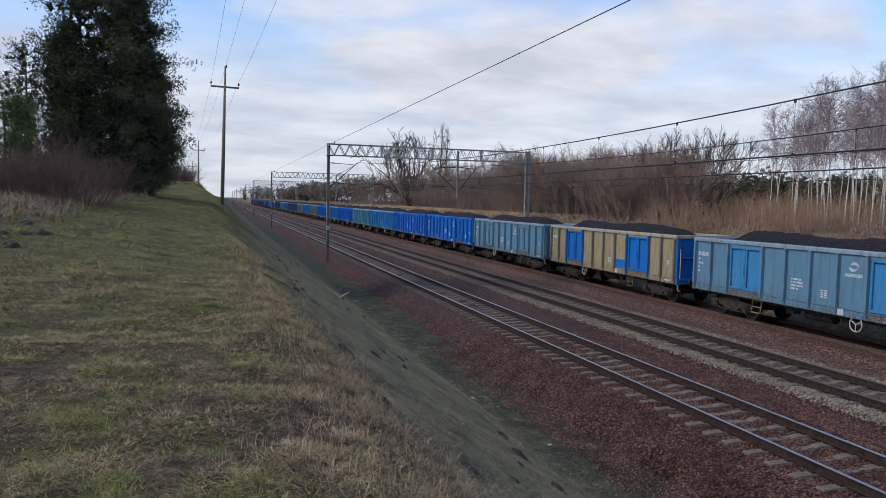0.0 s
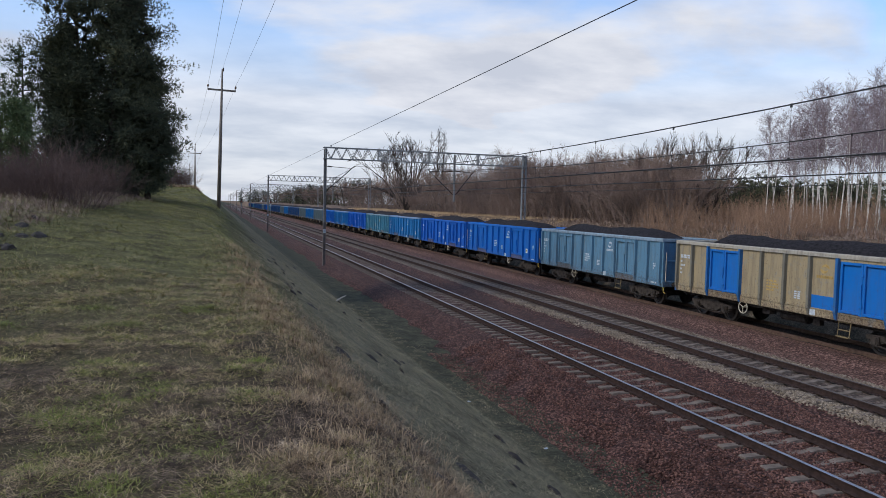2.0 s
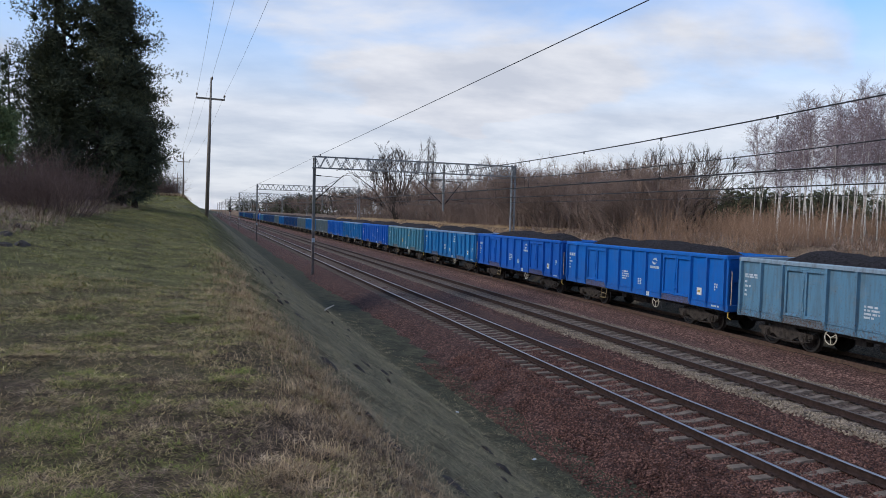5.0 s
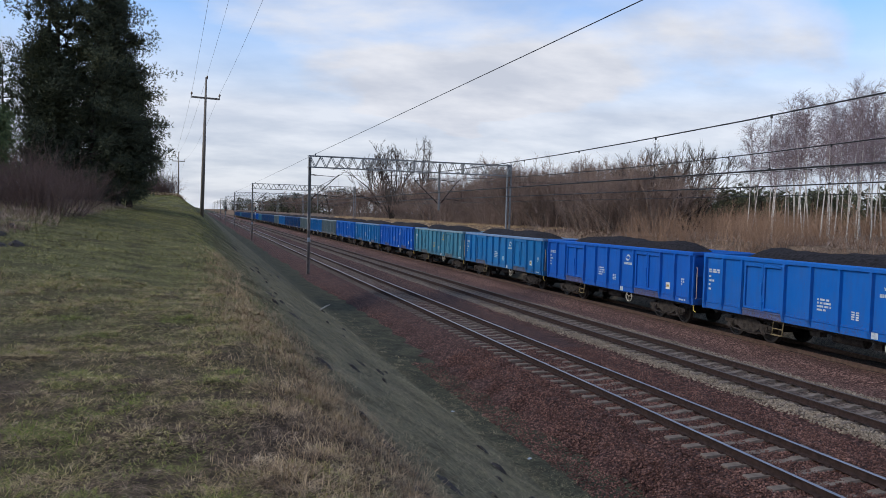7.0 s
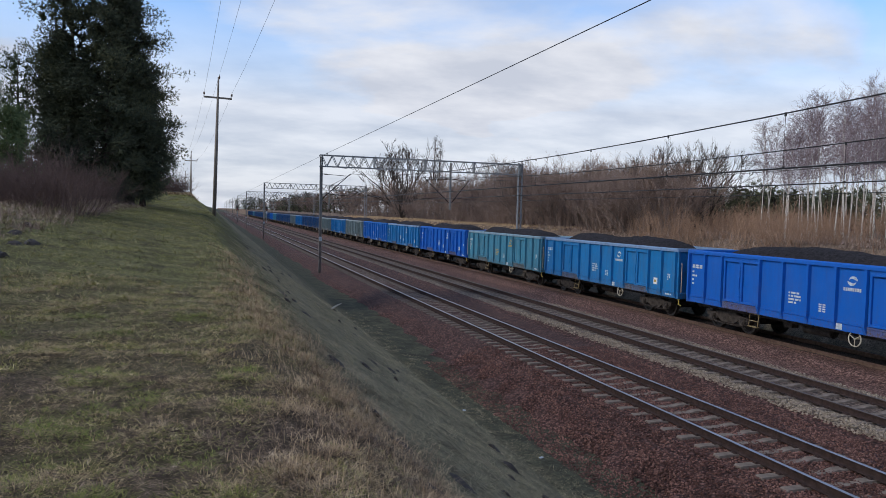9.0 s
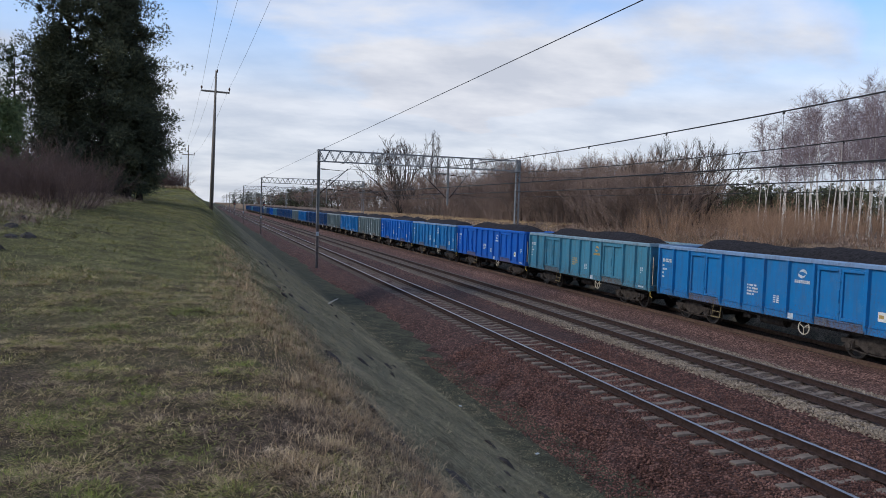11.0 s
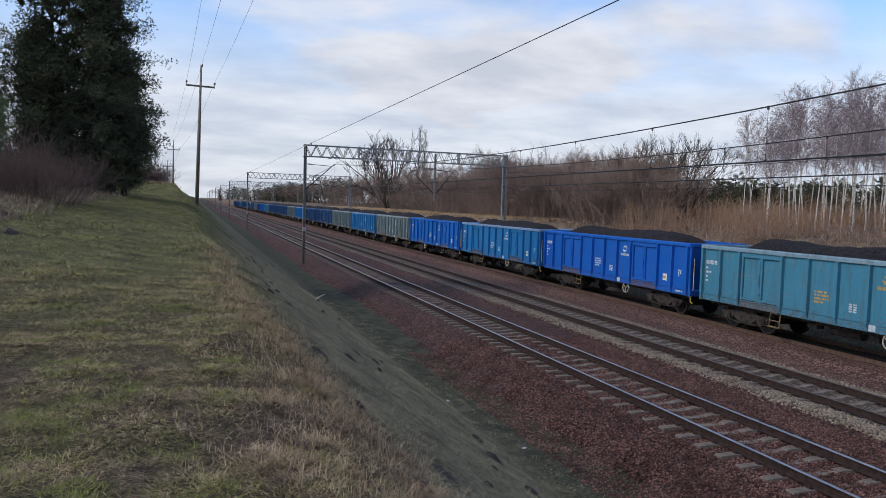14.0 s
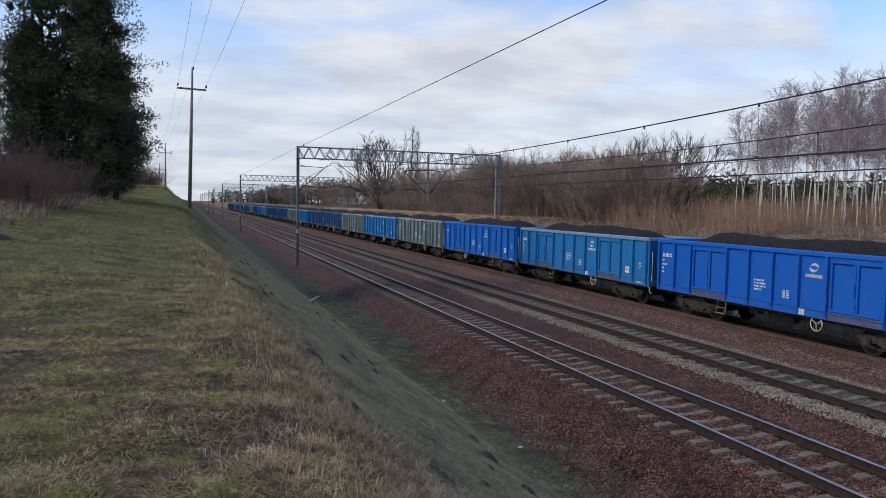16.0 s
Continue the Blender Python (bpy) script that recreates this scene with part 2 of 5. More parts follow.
M_GALV = two_tone("galvanised_steel", (0.17, 0.175, 0.18), (0.29, 0.295, 0.295), 3.0, 0.6, 0.3)
M_POST = two_tone("weathered_concrete_post", (0.17, 0.165, 0.155), (0.27, 0.26, 0.24), 2.5, 0.85)
M_WOOD = two_tone("weathered_pole_wood", (0.125, 0.104, 0.085), (0.23, 0.195, 0.16), 3.0, 0.85, stretch=(4, 4, 0.4))
M_WIRE = two_tone("dark_wire", (0.018, 0.018, 0.02), (0.04, 0.038, 0.036), 3.0, 0.5, 0.5)
M_PORCELAIN = two_tone("brown_insulator", (0.05, 0.025, 0.016), (0.09, 0.05, 0.03), 6.0, 0.25)
M_BOGIE = two_tone("grimy_bogie_steel", (0.026, 0.022, 0.020), (0.078, 0.064, 0.055), 6.0, 0.85, 0.0)
M_WHEEL = two_tone("wheel_steel", (0.018, 0.016, 0.015), (0.045, 0.038, 0.034), 7.0, 0.6, 0.4)
M_COAL = two_tone("coal", (0.018, 0.0165, 0.019), (0.050, 0.046, 0.051), 9.0, 0.9, relief=1.0, dist=0.06)
M_WHITE = two_tone("white_marking_paint", (0.30, 0.35, 0.39), (0.58, 0.63, 0.67), 9.0, 0.7)
M_STEP = two_tone("dull_ochre_step_paint", (0.13, 0.095, 0.045), (0.30, 0.22, 0.10), 8.0, 0.7)
M_PAPER = two_tone("white_sticker", (0.55, 0.55, 0.52), (0.78, 0.77, 0.72), 6.0, 0.6)
M_POST_FOOT = two_tone("brown_post_foot", (0.133, 0.105, 0.092), (0.238, 0.198, 0.175), 3.0, 0.9)
M_OCHRE = two_tone("faded_ochre_marking", (0.30, 0.19, 0.05), (0.52, 0.35, 0.11), 9.0, 0.7)
M_YELLOW = two_tone("yellow_paint", (0.50, 0.36, 0.07), (0.75, 0.52, 0.10), 9.0, 0.6)
M_RAILING = two_tone("pale_handrail_paint", (0.34, 0.29, 0.20), (0.55, 0.50, 0.40), 8.0, 0.6)
M_BLACK = two_tone("black_rubber", (0.012, 0.012, 0.012), (0.03, 0.03, 0.03), 9.0, 0.6)
M_BIRCH = two_tone("birch_bark", (0.82, 0.77, 0.69), (0.28, 0.24, 0.21), 2.6, 0.8, stretch=(1, 1, 3.0), detail=8)
M_BARK = two_tone("dark_bark", (0.038, 0.030, 0.025), (0.082, 0.066, 0.054), 5.0, 0.9, stretch=(3, 3, 0.6), relief=0.8, dist=0.03)
M_BARK_GREY = two_tone("grey_brown_bark", (0.102, 0.079, 0.066), (0.228, 0.186, 0.156), 5.0, 0.9, stretch=(3, 3, 0.6), relief=0.6, dist=0.02)
M_TWIG = island("brown_twigs", [(0.1, (0.118, 0.081, 0.066)), (0.55, (0.237, 0.168, 0.136)), (0.95, (0.414, 0.314, 0.253))], scale=0.4)
M_TWIG_BIRCH = island("purple_birch_twigs", [(0.1, (0.125, 0.092, 0.100)), (0.6, (0.235, 0.178, 0.190)), (0.95, (0.37, 0.30, 0.31))], scale=0.4)
M_TWIG_RED = island("russet_saplings", [(0.1, (0.165, 0.098, 0.064)), (0.6, (0.305, 0.192, 0.126)), (0.95, (0.48, 0.335, 0.235))], scale=0.4)
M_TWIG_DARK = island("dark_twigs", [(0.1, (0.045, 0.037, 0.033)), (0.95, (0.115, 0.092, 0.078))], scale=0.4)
# paler, greyer needles for the far wood: haze mixed into the colour
M_NEEDLE_HAZED = island("hazed_pine_needles", [(0.1, (0.050, 0.060, 0.038)), (0.55, (0.098, 0.108, 0.064)), (0.95, (0.18, 0.178, 0.105))], scale=0.5)
M_NEEDLE = island("spruce_needles", [(0.1, (0.032, 0.038, 0.026)), (0.55, (0.068, 0.078, 0.048)), (0.95, (0.145, 0.148, 0.074))], scale=0.5)
M_NEEDLE_YOUNG = island("young_pine_needles", [(0.1, (0.060, 0.090, 0.040)), (0.55, (0.105, 0.140, 0.060)), (0.95, (0.18, 0.20, 0.09))], scale=0.7)
M_NEEDLE_PINE = island("pine_needles", [(0.1, (0.034, 0.050, 0.030)), (0.55, (0.070, 0.096, 0.050)), (0.95, (0.13, 0.155, 0.075))], scale=0.5)
M_GRASS = island("short_grass", [(0.02, (0.050, 0.034, 0.020)), (0.20, (0.30, 0.215, 0.115)), (0.38, (0.52, 0.41, 0.22)), (0.50, (0.175, 0.150, 0.046)), (0.64, (0.130, 0.142, 0.030)), (0.80, (0.34, 0.30, 0.090)), (0.93, (0.70, 0.58, 0.34))], scale=4.2, by_piece=0.38, by_patch=2.4)
M_THATCH = island("dead_thatch", [(0.05, (0.020, 0.013, 0.010)), (0.33, (0.066, 0.046, 0.034)), (0.60, (0.160, 0.112, 0.082)), (0.82, (0.29, 0.212, 0.152)), (0.97, (0.52, 0.41, 0.29))], scale=5.0, by_piece=0.45, by_patch=2.0)
M_PINK = island("pinkish_dead_weeds", [(0.05, (0.13, 0.088, 0.070)), (0.5, (0.28, 0.20, 0.155)), (0.95, (0.44, 0.34, 0.27))], scale=0.6)
M_FIELD = island("olive_turf", [(0.05, (0.098, 0.089, 0.046)), (0.45, (0.212, 0.205, 0.084)), (0.75, (0.293, 0.262, 0.117)), (0.97, (0.474, 0.388, 0.209))], scale=0.9, by_patch=1.5)
M_BANK = island("yellow_green_turf", [(0.05, (0.105, 0.105, 0.036)), (0.45, (0.225, 0.222, 0.072)), (0.75, (0.31, 0.285, 0.11)), (0.97, (0.45, 0.385, 0.20))], scale=0.6, by_patch=1.4)
M_GOLD = island("golden_dry_grass", [(0.05, (0.325, 0.220, 0.121)), (0.5, (0.493, 0.347, 0.200)), (0.95, (0.650, 0.484, 0.294))], scale=0.3)
M_STRAW = island("dry_grass", [(0.05, (0.12, 0.080, 0.050)), (0.5, (0.30, 0.215, 0.130)), (0.95, (0.48, 0.38, 0.25))], scale=3.5, by_patch=1.8)
M_LUSH = island("fresh_grass", [(0.05, (0.060, 0.082, 0.016)), (0.5, (0.155, 0.185, 0.036)), (0.95, (0.29, 0.27, 0.10))], scale=0.6)
M_SLOPE = island("slope_grass", [(0.05, (0.058, 0.052, 0.032)), (0.5, (0.196, 0.176, 0.104)), (0.95, (0.42, 0.34, 0.22))], scale=0.6)
M_TWIG_PLUM = island("plum_bramble", [(0.1, (0.060, 0.038, 0.035)), (0.6, (0.122, 0.082, 0.072)), (0.95, (0.25, 0.18, 0.15))], scale=0.4)
M_TALL = island("brown_tall_grass", [(0.05, (0.090, 0.059, 0.036)), (0.5, (0.288, 0.200, 0.119)), (0.95, (0.540, 0.405, 0.248))], scale=3.5, by_patch=1.8)
M_COAL.node_tree.nodes["Principled BSDF"].inputs["Specular IOR Level"].default_value = 0.08
for dull in (M_RAIL_SIDE, M_RAIL_FAR, M_CONCRETE, M_BARK, M_BARK_GREY, M_BOGIE):
    dull.node_tree.nodes["Principled BSDF"].inputs["Specular IOR Level"].default_value = 0.12
M_SOIL = two_tone("dark_soil", (0.016, 0.012, 0.010), (0.045, 0.034, 0.027), 9.0, 0.95, relief=0.8)
M_STICK = two_tone("bleached_wood", (0.30, 0.27, 0.22), (0.45, 0.41, 0.34), 6.0, 0.8)
M_RED = two_tone("signal_red", (0.4, 0.02, 0.015), (0.55, 0.04, 0.02), 9.0, 0.5)


# ---- building helpers ----
class Shape:
    """Collects vertices and faces for one mesh."""

    def __init__(self):
        self.v, self.f = [], []

    def box(self, c, s, turn=None, taper=1.0):
        x, y, z = s[0] / 2, s[1] / 2, s[2] / 2
        k = len(self.v)
        for px, py, pz in ((-x, -y, -z), (x, -y, -z), (x, y, -z), (-x, y, -z), (-x * taper, -y * taper, z), (x * taper, -y * taper, z), (x * taper, y * taper, z), (-x * taper, y * taper, z)):
            p = Vector((px, py, pz))
            if turn is not None:
                p = turn @ p
            self.v.append((c[0] + p.x, c[1] + p.y, c[2] + p.z))
        self.f += [(k, k + 3, k + 2, k + 1), (k + 4, k + 5, k + 6, k + 7), (k, k + 1, k + 5, k + 4), (k + 1, k + 2, k + 6, k + 5), (k + 2, k + 3, k + 7, k + 6), (k + 3, k, k + 4, k + 7)]
        return self

    def bevel_box(self, c, s, b, axis=1):
        """A bar with chamfered long edges, running along the axis."""
        o = [i for i in range(3) if i != axis]
        hx, hy = s[o[0]] / 2, s[o[1]] / 2
        prof = [(-hx + b, -hy), (hx - b, -hy), (hx, -hy + b), (hx, hy - b), (hx - b, hy), (-hx + b, hy), (-hx, hy - b), (-hx, -hy + b)]
        return self.prism(prof, c, s[axis], axis)

    def prism(self, prof, c, length, axis=1):
        o = [i for i in range(3) if i != axis]
        k, n = len(self.v), len(prof)
        for e in (-0.5, 0.5):
            for a, b in prof:
                p = [0, 0, 0]
                p[o[0]], p[o[1]], p[axis] = c[o[0]] + a, c[o[1]] + b, c[axis] + e * length
                self.v.append(tuple(p))
        for i in range(n):
            j = (i + 1) % n
            self.f.append((k + i, k + j, k + n + j, k + n + i))
        self.f.append(tuple(k + i for i in reversed(range(n))))
        self.f.append(tuple(k + n + i for i in range(n)))
        return self

    def tube(self, pts, radii, n=6, cap=True):
        pts = [Vector(p) for p in pts]
        if isinstance(radii, (int, float)):
            radii = [radii] * len(pts)
        k = len(self.v)
        for i, p in enumerate(pts):
            d = (pts[min(i + 1, len(pts) - 1)] - pts[max(i - 1, 0)])
            d = d.normalized() if d.length > 1e-9 else Vector((0, 0, 1))
            a = d.cross(Vector((0.31, 0.93, 0.2)) if abs(d.z) > 0.8 else Vector((0, 0, 1))).normalized()
            b = d.cross(a)
            for j in range(n):
                w = 2 * math.pi * j / n
                q = p + (a * math.cos(w) + b * math.sin(w)) * radii[i]
                self.v.append((q.x, q.y, q.z))
        for i in range(len(pts) - 1):
            for j in range(n):
                e = (j + 1) % n
                self.f.append((k + i * n + j, k + i * n + e, k + (i + 1) * n + e, k + (i + 1) * n + j))
        if cap and n > 2:
            self.f.append(tuple(k + j for j in reversed(range(n))))
            self.f.append(tuple(k + (len(pts) - 1) * n + j for j in range(n)))
        return self

    def spike(self, a, b, r):
        """A twig's end: three faces that meet in a point."""
        a, b = Vector(a), Vector(b)
        d = (b - a).normalized()
        s = d.cross(Vector((0.3, 0.2, 0.93)) if abs(d.z) < 0.9 else Vector((1, 0, 0))).normalized() * r
        t = d.cross(s)
        k = len(self.v)
        for p in (a + s, a - s * 0.5 + t * 0.87, a - s * 0.5 - t * 0.87, b):
            self.v.append((p.x, p.y, p.z))
        self.f += [(k, k + 1, k + 3), (k + 1, k + 2, k + 3), (k + 2, k, k + 3)]

    def mesh(self, name, smooth=False):
        me = bpy.data.meshes.new(name)
        me.from_pydata(self.v, [], self.f)
        if smooth:
            me.polygons.foreach_set("use_smooth", [True] * len(me.polygons))
        me.update()
        return me


def part(name, shape, mat, parent=None, label="", smooth=False):
    me = shape.mesh(name, smooth) if isinstance(shape, Shape) else shape
    if mat and not me.materials:
        me.materials.append(mat)
    ob = new(name, me)
    ob.parent = parent
    return tagged(ob, label) if label else ob


def raw_mesh(name, verts, faces, mat):
    """A large mesh from arrays; the faces all have the same number of corners."""
    verts, faces = np.asarray(verts, np.float32), np.asarray(faces, np.int32)
    me = bpy.data.meshes.new(name)
    me.vertices.add(len(verts))
    me.vertices.foreach_set("co", verts.ravel())
    n, c = faces.shape
    me.loops.add(n * c)
    me.loops.foreach_set("vertex_index", faces.ravel())
    me.polygons.add(n)
    me.polygons.foreach_set("loop_start", np.arange(0, n * c, c, dtype=np.int32))
    me.update(calc_edges=True)
    me.materials.append(mat)
    return me


def step(a, b, x):
    t = np.clip((x - a) / (b - a), 0, 1)
    return t * t * (3 - 2 * t)


def wave(x, y, s, seed):
    """Smooth uneven field from a few crossed sines."""
    r = np.random.RandomState(seed)
    out = 0
    for i in range(6):
        a, w, ph = r.uniform(0, 6.28), s * r.uniform(0.6, 1.8), r.uniform(0, 6.28)
        out = out + np.sin((x * np.cos(a) + y * np.sin(a)) * w + ph)
    return out / 6


# ---- ground ----
TRACK_X = (0.0, 4.80, 10.31)


def bank_top(y):
    """Height of the bank's grassy shelf, with the hump beyond the spruce."""
    return np.interp(y, (0, 9, 13, 22, 30, 45, 51, 58, 70, 80, 95, 130), (2.92, 2.93, 3.02, 3.38, 3.80, 4.28, 4.36, 4.72, 5.40, 5.66, 5.72, 4.8))


def crest_x(y):
    return np.interp(y, (0, 9, 13, 22, 30, 45, 60, 80, 100, 130), (-9.95, -10.1, -10.3, -10.65, -10.9, -11.15, -11.9, -12.9, -13.0, -12.2))


def ground_z(x, y):
    x, y = np.asarray(x, float), np.asarray(y, float)
    lean = (0.03 + 0.11 * step(6, 20, y)) * (1 - 0.8 * step(46, 62, y))
    shelf = bank_top(y) + lean * np.clip(-11.6 - x, 0, 5.5)
    slope = -0.62 + (0.66 + 0.09 * step(25, 50, y)) * (-4.7 - x)
    # the crest is rounded
    h = np.clip(0.5 + 0.5 * (slope - shelf) / 0.30, 0, 1)
    z = slope * (1 - h) + shelf * h - 0.30 * h * (1 - h)
    z = np.where(x > -4.7, -0.62 - 0.12 * step(-4.7, -3.2, x), z)
    right = -0.74 + 4.15 * step(13.2, 17.6, x) + 0.35 * step(17.6, 30, x)
    z = np.where(x > 0, right, z)
    rough = 0.075 * wave(x, y, 1.1, 3) + 0.035 * wave(x, y, 4.0, 5)
    return z + rough * np.where((x > -4.0) & (x < 13), 0.2, 1.0)


def line_steps(*runs):
    out = []
    for a, b, s in runs:
        out += list(np.arange(a, b, s))
    return np.array(out + [runs[-1][1]])


def build_ground():
    gx = line_steps((-3000, -400, 520), (-400, -60, 60), (-60, -22, 3.2), (-22, -11, 0.45), (-11, -2.4, 0.3), (-2.4, 12.6, 3.0), (12.6, 20, 0.6), (20, 60, 4), (60, 400, 60), (400, 3000, 520))
    gy = line_steps((-600, -60, 90), (-60, -10, 6), (-10, 40, 0.5), (40, 130, 1.8), (130, 400, 15), (400, 4400, 400))
    X, Y = np.meshgrid(gx, gy)
    Z = ground_z(X, Y)
    nx, ny = len(gx), len(gy)
    idx = np.arange(nx * ny).reshape(ny, nx)
    faces = np.stack([idx[:-1, :-1], idx[:-1, 1:], idx[1:, 1:], idx[1:, :-1]], -1).reshape(-1, 4)
    me = raw_mesh("ground", np.stack([X, Y, Z], -1).reshape(-1, 3), faces, M_GROUND)
    me.polygons.foreach_set("use_smooth", [True] * len(me.polygons))
    tagged(new("ground", me), "grassy railway cutting with mown slope and dry turf on its banks", "ground", kind="structure")


def bed_z(x):
    """Height of the ballast across the tracks."""
    x = np.asarray(x, float)
    z = np.full_like(x, -0.36)
    for tx, lift in zip(TRACK_X, (-0.018, 0.0, 0.06)):
        d = np.abs(x - tx)
        z = np.maximum(z, -0.205 + lift - np.maximum(d - 1.55, 0) * 0.42)
    z = np.where(x < -1.9, -0.32 - (-1.9 - x) * 0.42, z)
    return np.where(x > 12.2, np.minimum(z, -0.42 - (x - 12.2) * 0.35), z)


def build_beds():
    def bed(name, x0, x1, mat, label, lift=0.0):
        gx = np.append(np.arange(x0, x1 - 0.02, 0.16), x1)
        gy = line_steps((-30, 60, 0.35), (60, 200, 2.0), (200, 900, 25))
        X, Y = np.meshgrid(gx, gy)
        Z = bed_z(X) + 0.03 * wave(X, Y, 3.0, 8) + 0.02 * wave(X, Y, 9.0, 9) + lift + 0.30 * (wave(X, Y, 1.5, 14) + 0.4 * wave(X, Y, 5.0, 15)) * step(-2.0, -3.2, X)
        nx, ny = len(gx), len(gy)
        idx = np.arange(nx * ny).reshape(ny, nx)
        faces = np.stack([idx[:-1, :-1], idx[:-1, 1:], idx[1:, 1:], idx[1:, :-1]], -1).reshape(-1, 4)
        tagged(new(name, raw_mesh(name, np.stack([X, Y, Z], -1).reshape(-1, 3), faces, mat)), label, "track ballast", kind="structure")

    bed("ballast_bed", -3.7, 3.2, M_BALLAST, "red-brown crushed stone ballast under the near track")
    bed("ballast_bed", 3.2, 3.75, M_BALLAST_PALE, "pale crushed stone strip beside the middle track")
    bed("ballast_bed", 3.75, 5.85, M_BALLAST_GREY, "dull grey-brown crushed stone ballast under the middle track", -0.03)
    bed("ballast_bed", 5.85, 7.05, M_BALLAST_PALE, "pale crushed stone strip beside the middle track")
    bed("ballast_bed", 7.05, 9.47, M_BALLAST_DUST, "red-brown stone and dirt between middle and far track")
    bed("ballast_bed", 9.47, 13.3, M_BALLAST_SHADED, "crushed stone under the coal train, darkened by coal dust and painted shade")


def scatter_stones(name, n, xr, yr, mat, size, label, seed):
    r = np.random.RandomState(seed)
    x = r.uniform(*xr, n)
    y = yr[0] + (yr[1] - yr[0]) * r.uniform(0, 1, n) ** 1.6
    s = r.uniform(0.6, 1.25, n) * size
    z = np.maximum(bed_z(x) + 0.03 * wave(x, y, 3.0, 8) + 0.02 * wave(x, y, 9.0, 9), ground_z(x, y)) + s * 0.15
    base = np.array([(1, 0, 0), (0, 1, 0), (-1, 0, 0), (0, -1, 0), (0, 0, 0.8), (0, 0, -0.8)], float)
    tris = np.array([(0, 1, 4), (1, 2, 4), (2, 3, 4), (3, 0, 4), (1, 0, 5), (2, 1, 5), (3, 2, 5), (0, 3, 5)])
    a, tilt = r.uniform(0, 6.28, n), r.uniform(-0.6, 0.6, (n, 2))
    v = base[None] * (s[:, None, None] * r.uniform(0.55, 1.1, (n, 6, 1)))
    c, sn = np.cos(a)[:, None], np.sin(a)[:, None]
    vx, vy = v[..., 0] * c - v[..., 1] * sn, v[..., 0] * sn + v[..., 1] * c
    vz = v[..., 2] + vx * tilt[:, :1] + vy * tilt[:, 1:]
    V = np.stack([vx + x[:, None], vy + y[:, None], vz + z[:, None]], -1).reshape(-1, 3)
    F = (tris[None] + (np.arange(n) * 6)[:, None, None]).reshape(-1, 3)
    tagged(new(name, raw_mesh(name, V, F, mat)), label, "ballast stones", kind="stuff")


def rail_shape(x, z, y0, y1):
    prof = [(-0.075, -0.172), (0.075, -0.172), (0.075, -0.160), (0.012, -0.140), (0.010, -0.045), (0.036, -0.036), (0.036, -0.012), (-0.036, -0.012), (-0.036, -0.036), (-0.010, -0.045), (-0.012, -0.140), (-0.075, -0.160)]
    return Shape().prism(prof, (x, (y0 + y1) / 2, z), y1 - y0, 1)


def head_shape(x, z, y0, y1):
    prof = [(-0.036, -0.0118), (0.036, -0.0118), (0.030, -0.002), (0.022, 0.0), (-0.022, 0.0), (-0.030, -0.002)]
    return Shape().prism(prof, (x, (y0 + y1) / 2, z), y1 - y0, 1)


def sleeper_mesh():
    s = Shape()
    prof = [(-0.14, -0.20), (0.14, -0.20), (0.090, 0.0), (-0.090, 0.0)]
    # lower in the middle, higher seats under the rails
    xs = [(-1.30, -0.015), (-1.27, 0.0), (-0.45, 0.0), (-0.25, -0.035), (0.25, -0.035), (0.45, 0.0), (1.27, 0.0), (1.30, -0.015)]
    k = 0
    for x, dz in xs:
        for a, b in prof:
            s.v.append((x, a, b + (dz if b == 0 else 0)))
    for i in range(len(xs) - 1):
        for j in range(4):
            e = (j + 1) % 4
            s.f.append((i * 4 + j, (i + 1) * 4 + j, (i + 1) * 4 + e, i * 4 + e))
    s.f += [(3, 2, 1, 0), tuple(len(xs) * 4 - 4 + j for j in range(4))]
    return s.mesh("sleeper")


def build_tracks():
    sl = sleeper_mesh()
    sl.materials.append(M_CONCRETE)
    rng = random.Random(4)
    names = ("near track with bright worn rails on concrete sleepers", "middle track with brownish rails on concrete sleepers", "far track under the coal train on concrete sleepers")
    for i, tx in enumerate(TRACK_X):
        root = tagged(new("railway_track"), names[i], "railway track", "parallel tracks", "structure")
        root.location = (tx, 0, 0)
        for sx in (-0.7535, 0.7535):
            rail = part("rail", rail_shape(sx, 0, -30, 900), M_RAIL_FAR if i == 2 else M_RAIL_SIDE, root)
            part("rail_head", head_shape(sx, 0, -30, 900), (M_RAIL_TOP, M_RAIL_TOP_DULL, M_RAIL_FAR)[i], rail)
        clips = Shape()
        count = 300 if i < 2 else 220
        y = -4.0 + (0.205, 0.4, 0.1)[i] if i == 0 else -4.0 + 0.6 * i / 3
        for k in range(count):
            ob = new("sleeper", sl)
            ob.parent = root
            ob.location = (rng.uniform(-0.012, 0.012), y + 0.6 * k, (-0.177 if i < 2 else -0.20) + rng.uniform(-0.006, 0.006))
            ob.rotation_euler = (0, 0, rng.uniform(-0.008, 0.008))
            if k < 110 and i < 2:
                for sx in (-0.7535, 0.7535):
                    for e in (-0.115, 0.115):
                        clips.box((sx + e, y + 0.6 * k, -0.155), (0.07, 0.11, 0.035), taper=0.6)
        far = Shape()
        for k in range(count, 900):
            far.box((0, y + 0.6 * k, -0.22), (2.6, 0.25, 0.08))
        tagged(part("sleepers_beyond", far, M_CONCRETE, root), kind="stuff")
        if clips.v:
            tagged(part("rail_clips", clips, M_RAIL_SIDE, root), kind="stuff")


# ---- overhead line ----
PORTAL_Y = [59.0 + 67.6 * i for i in range(8)]
POST_L, POST_R, HANGER = -2.53, 14.98, 8.50


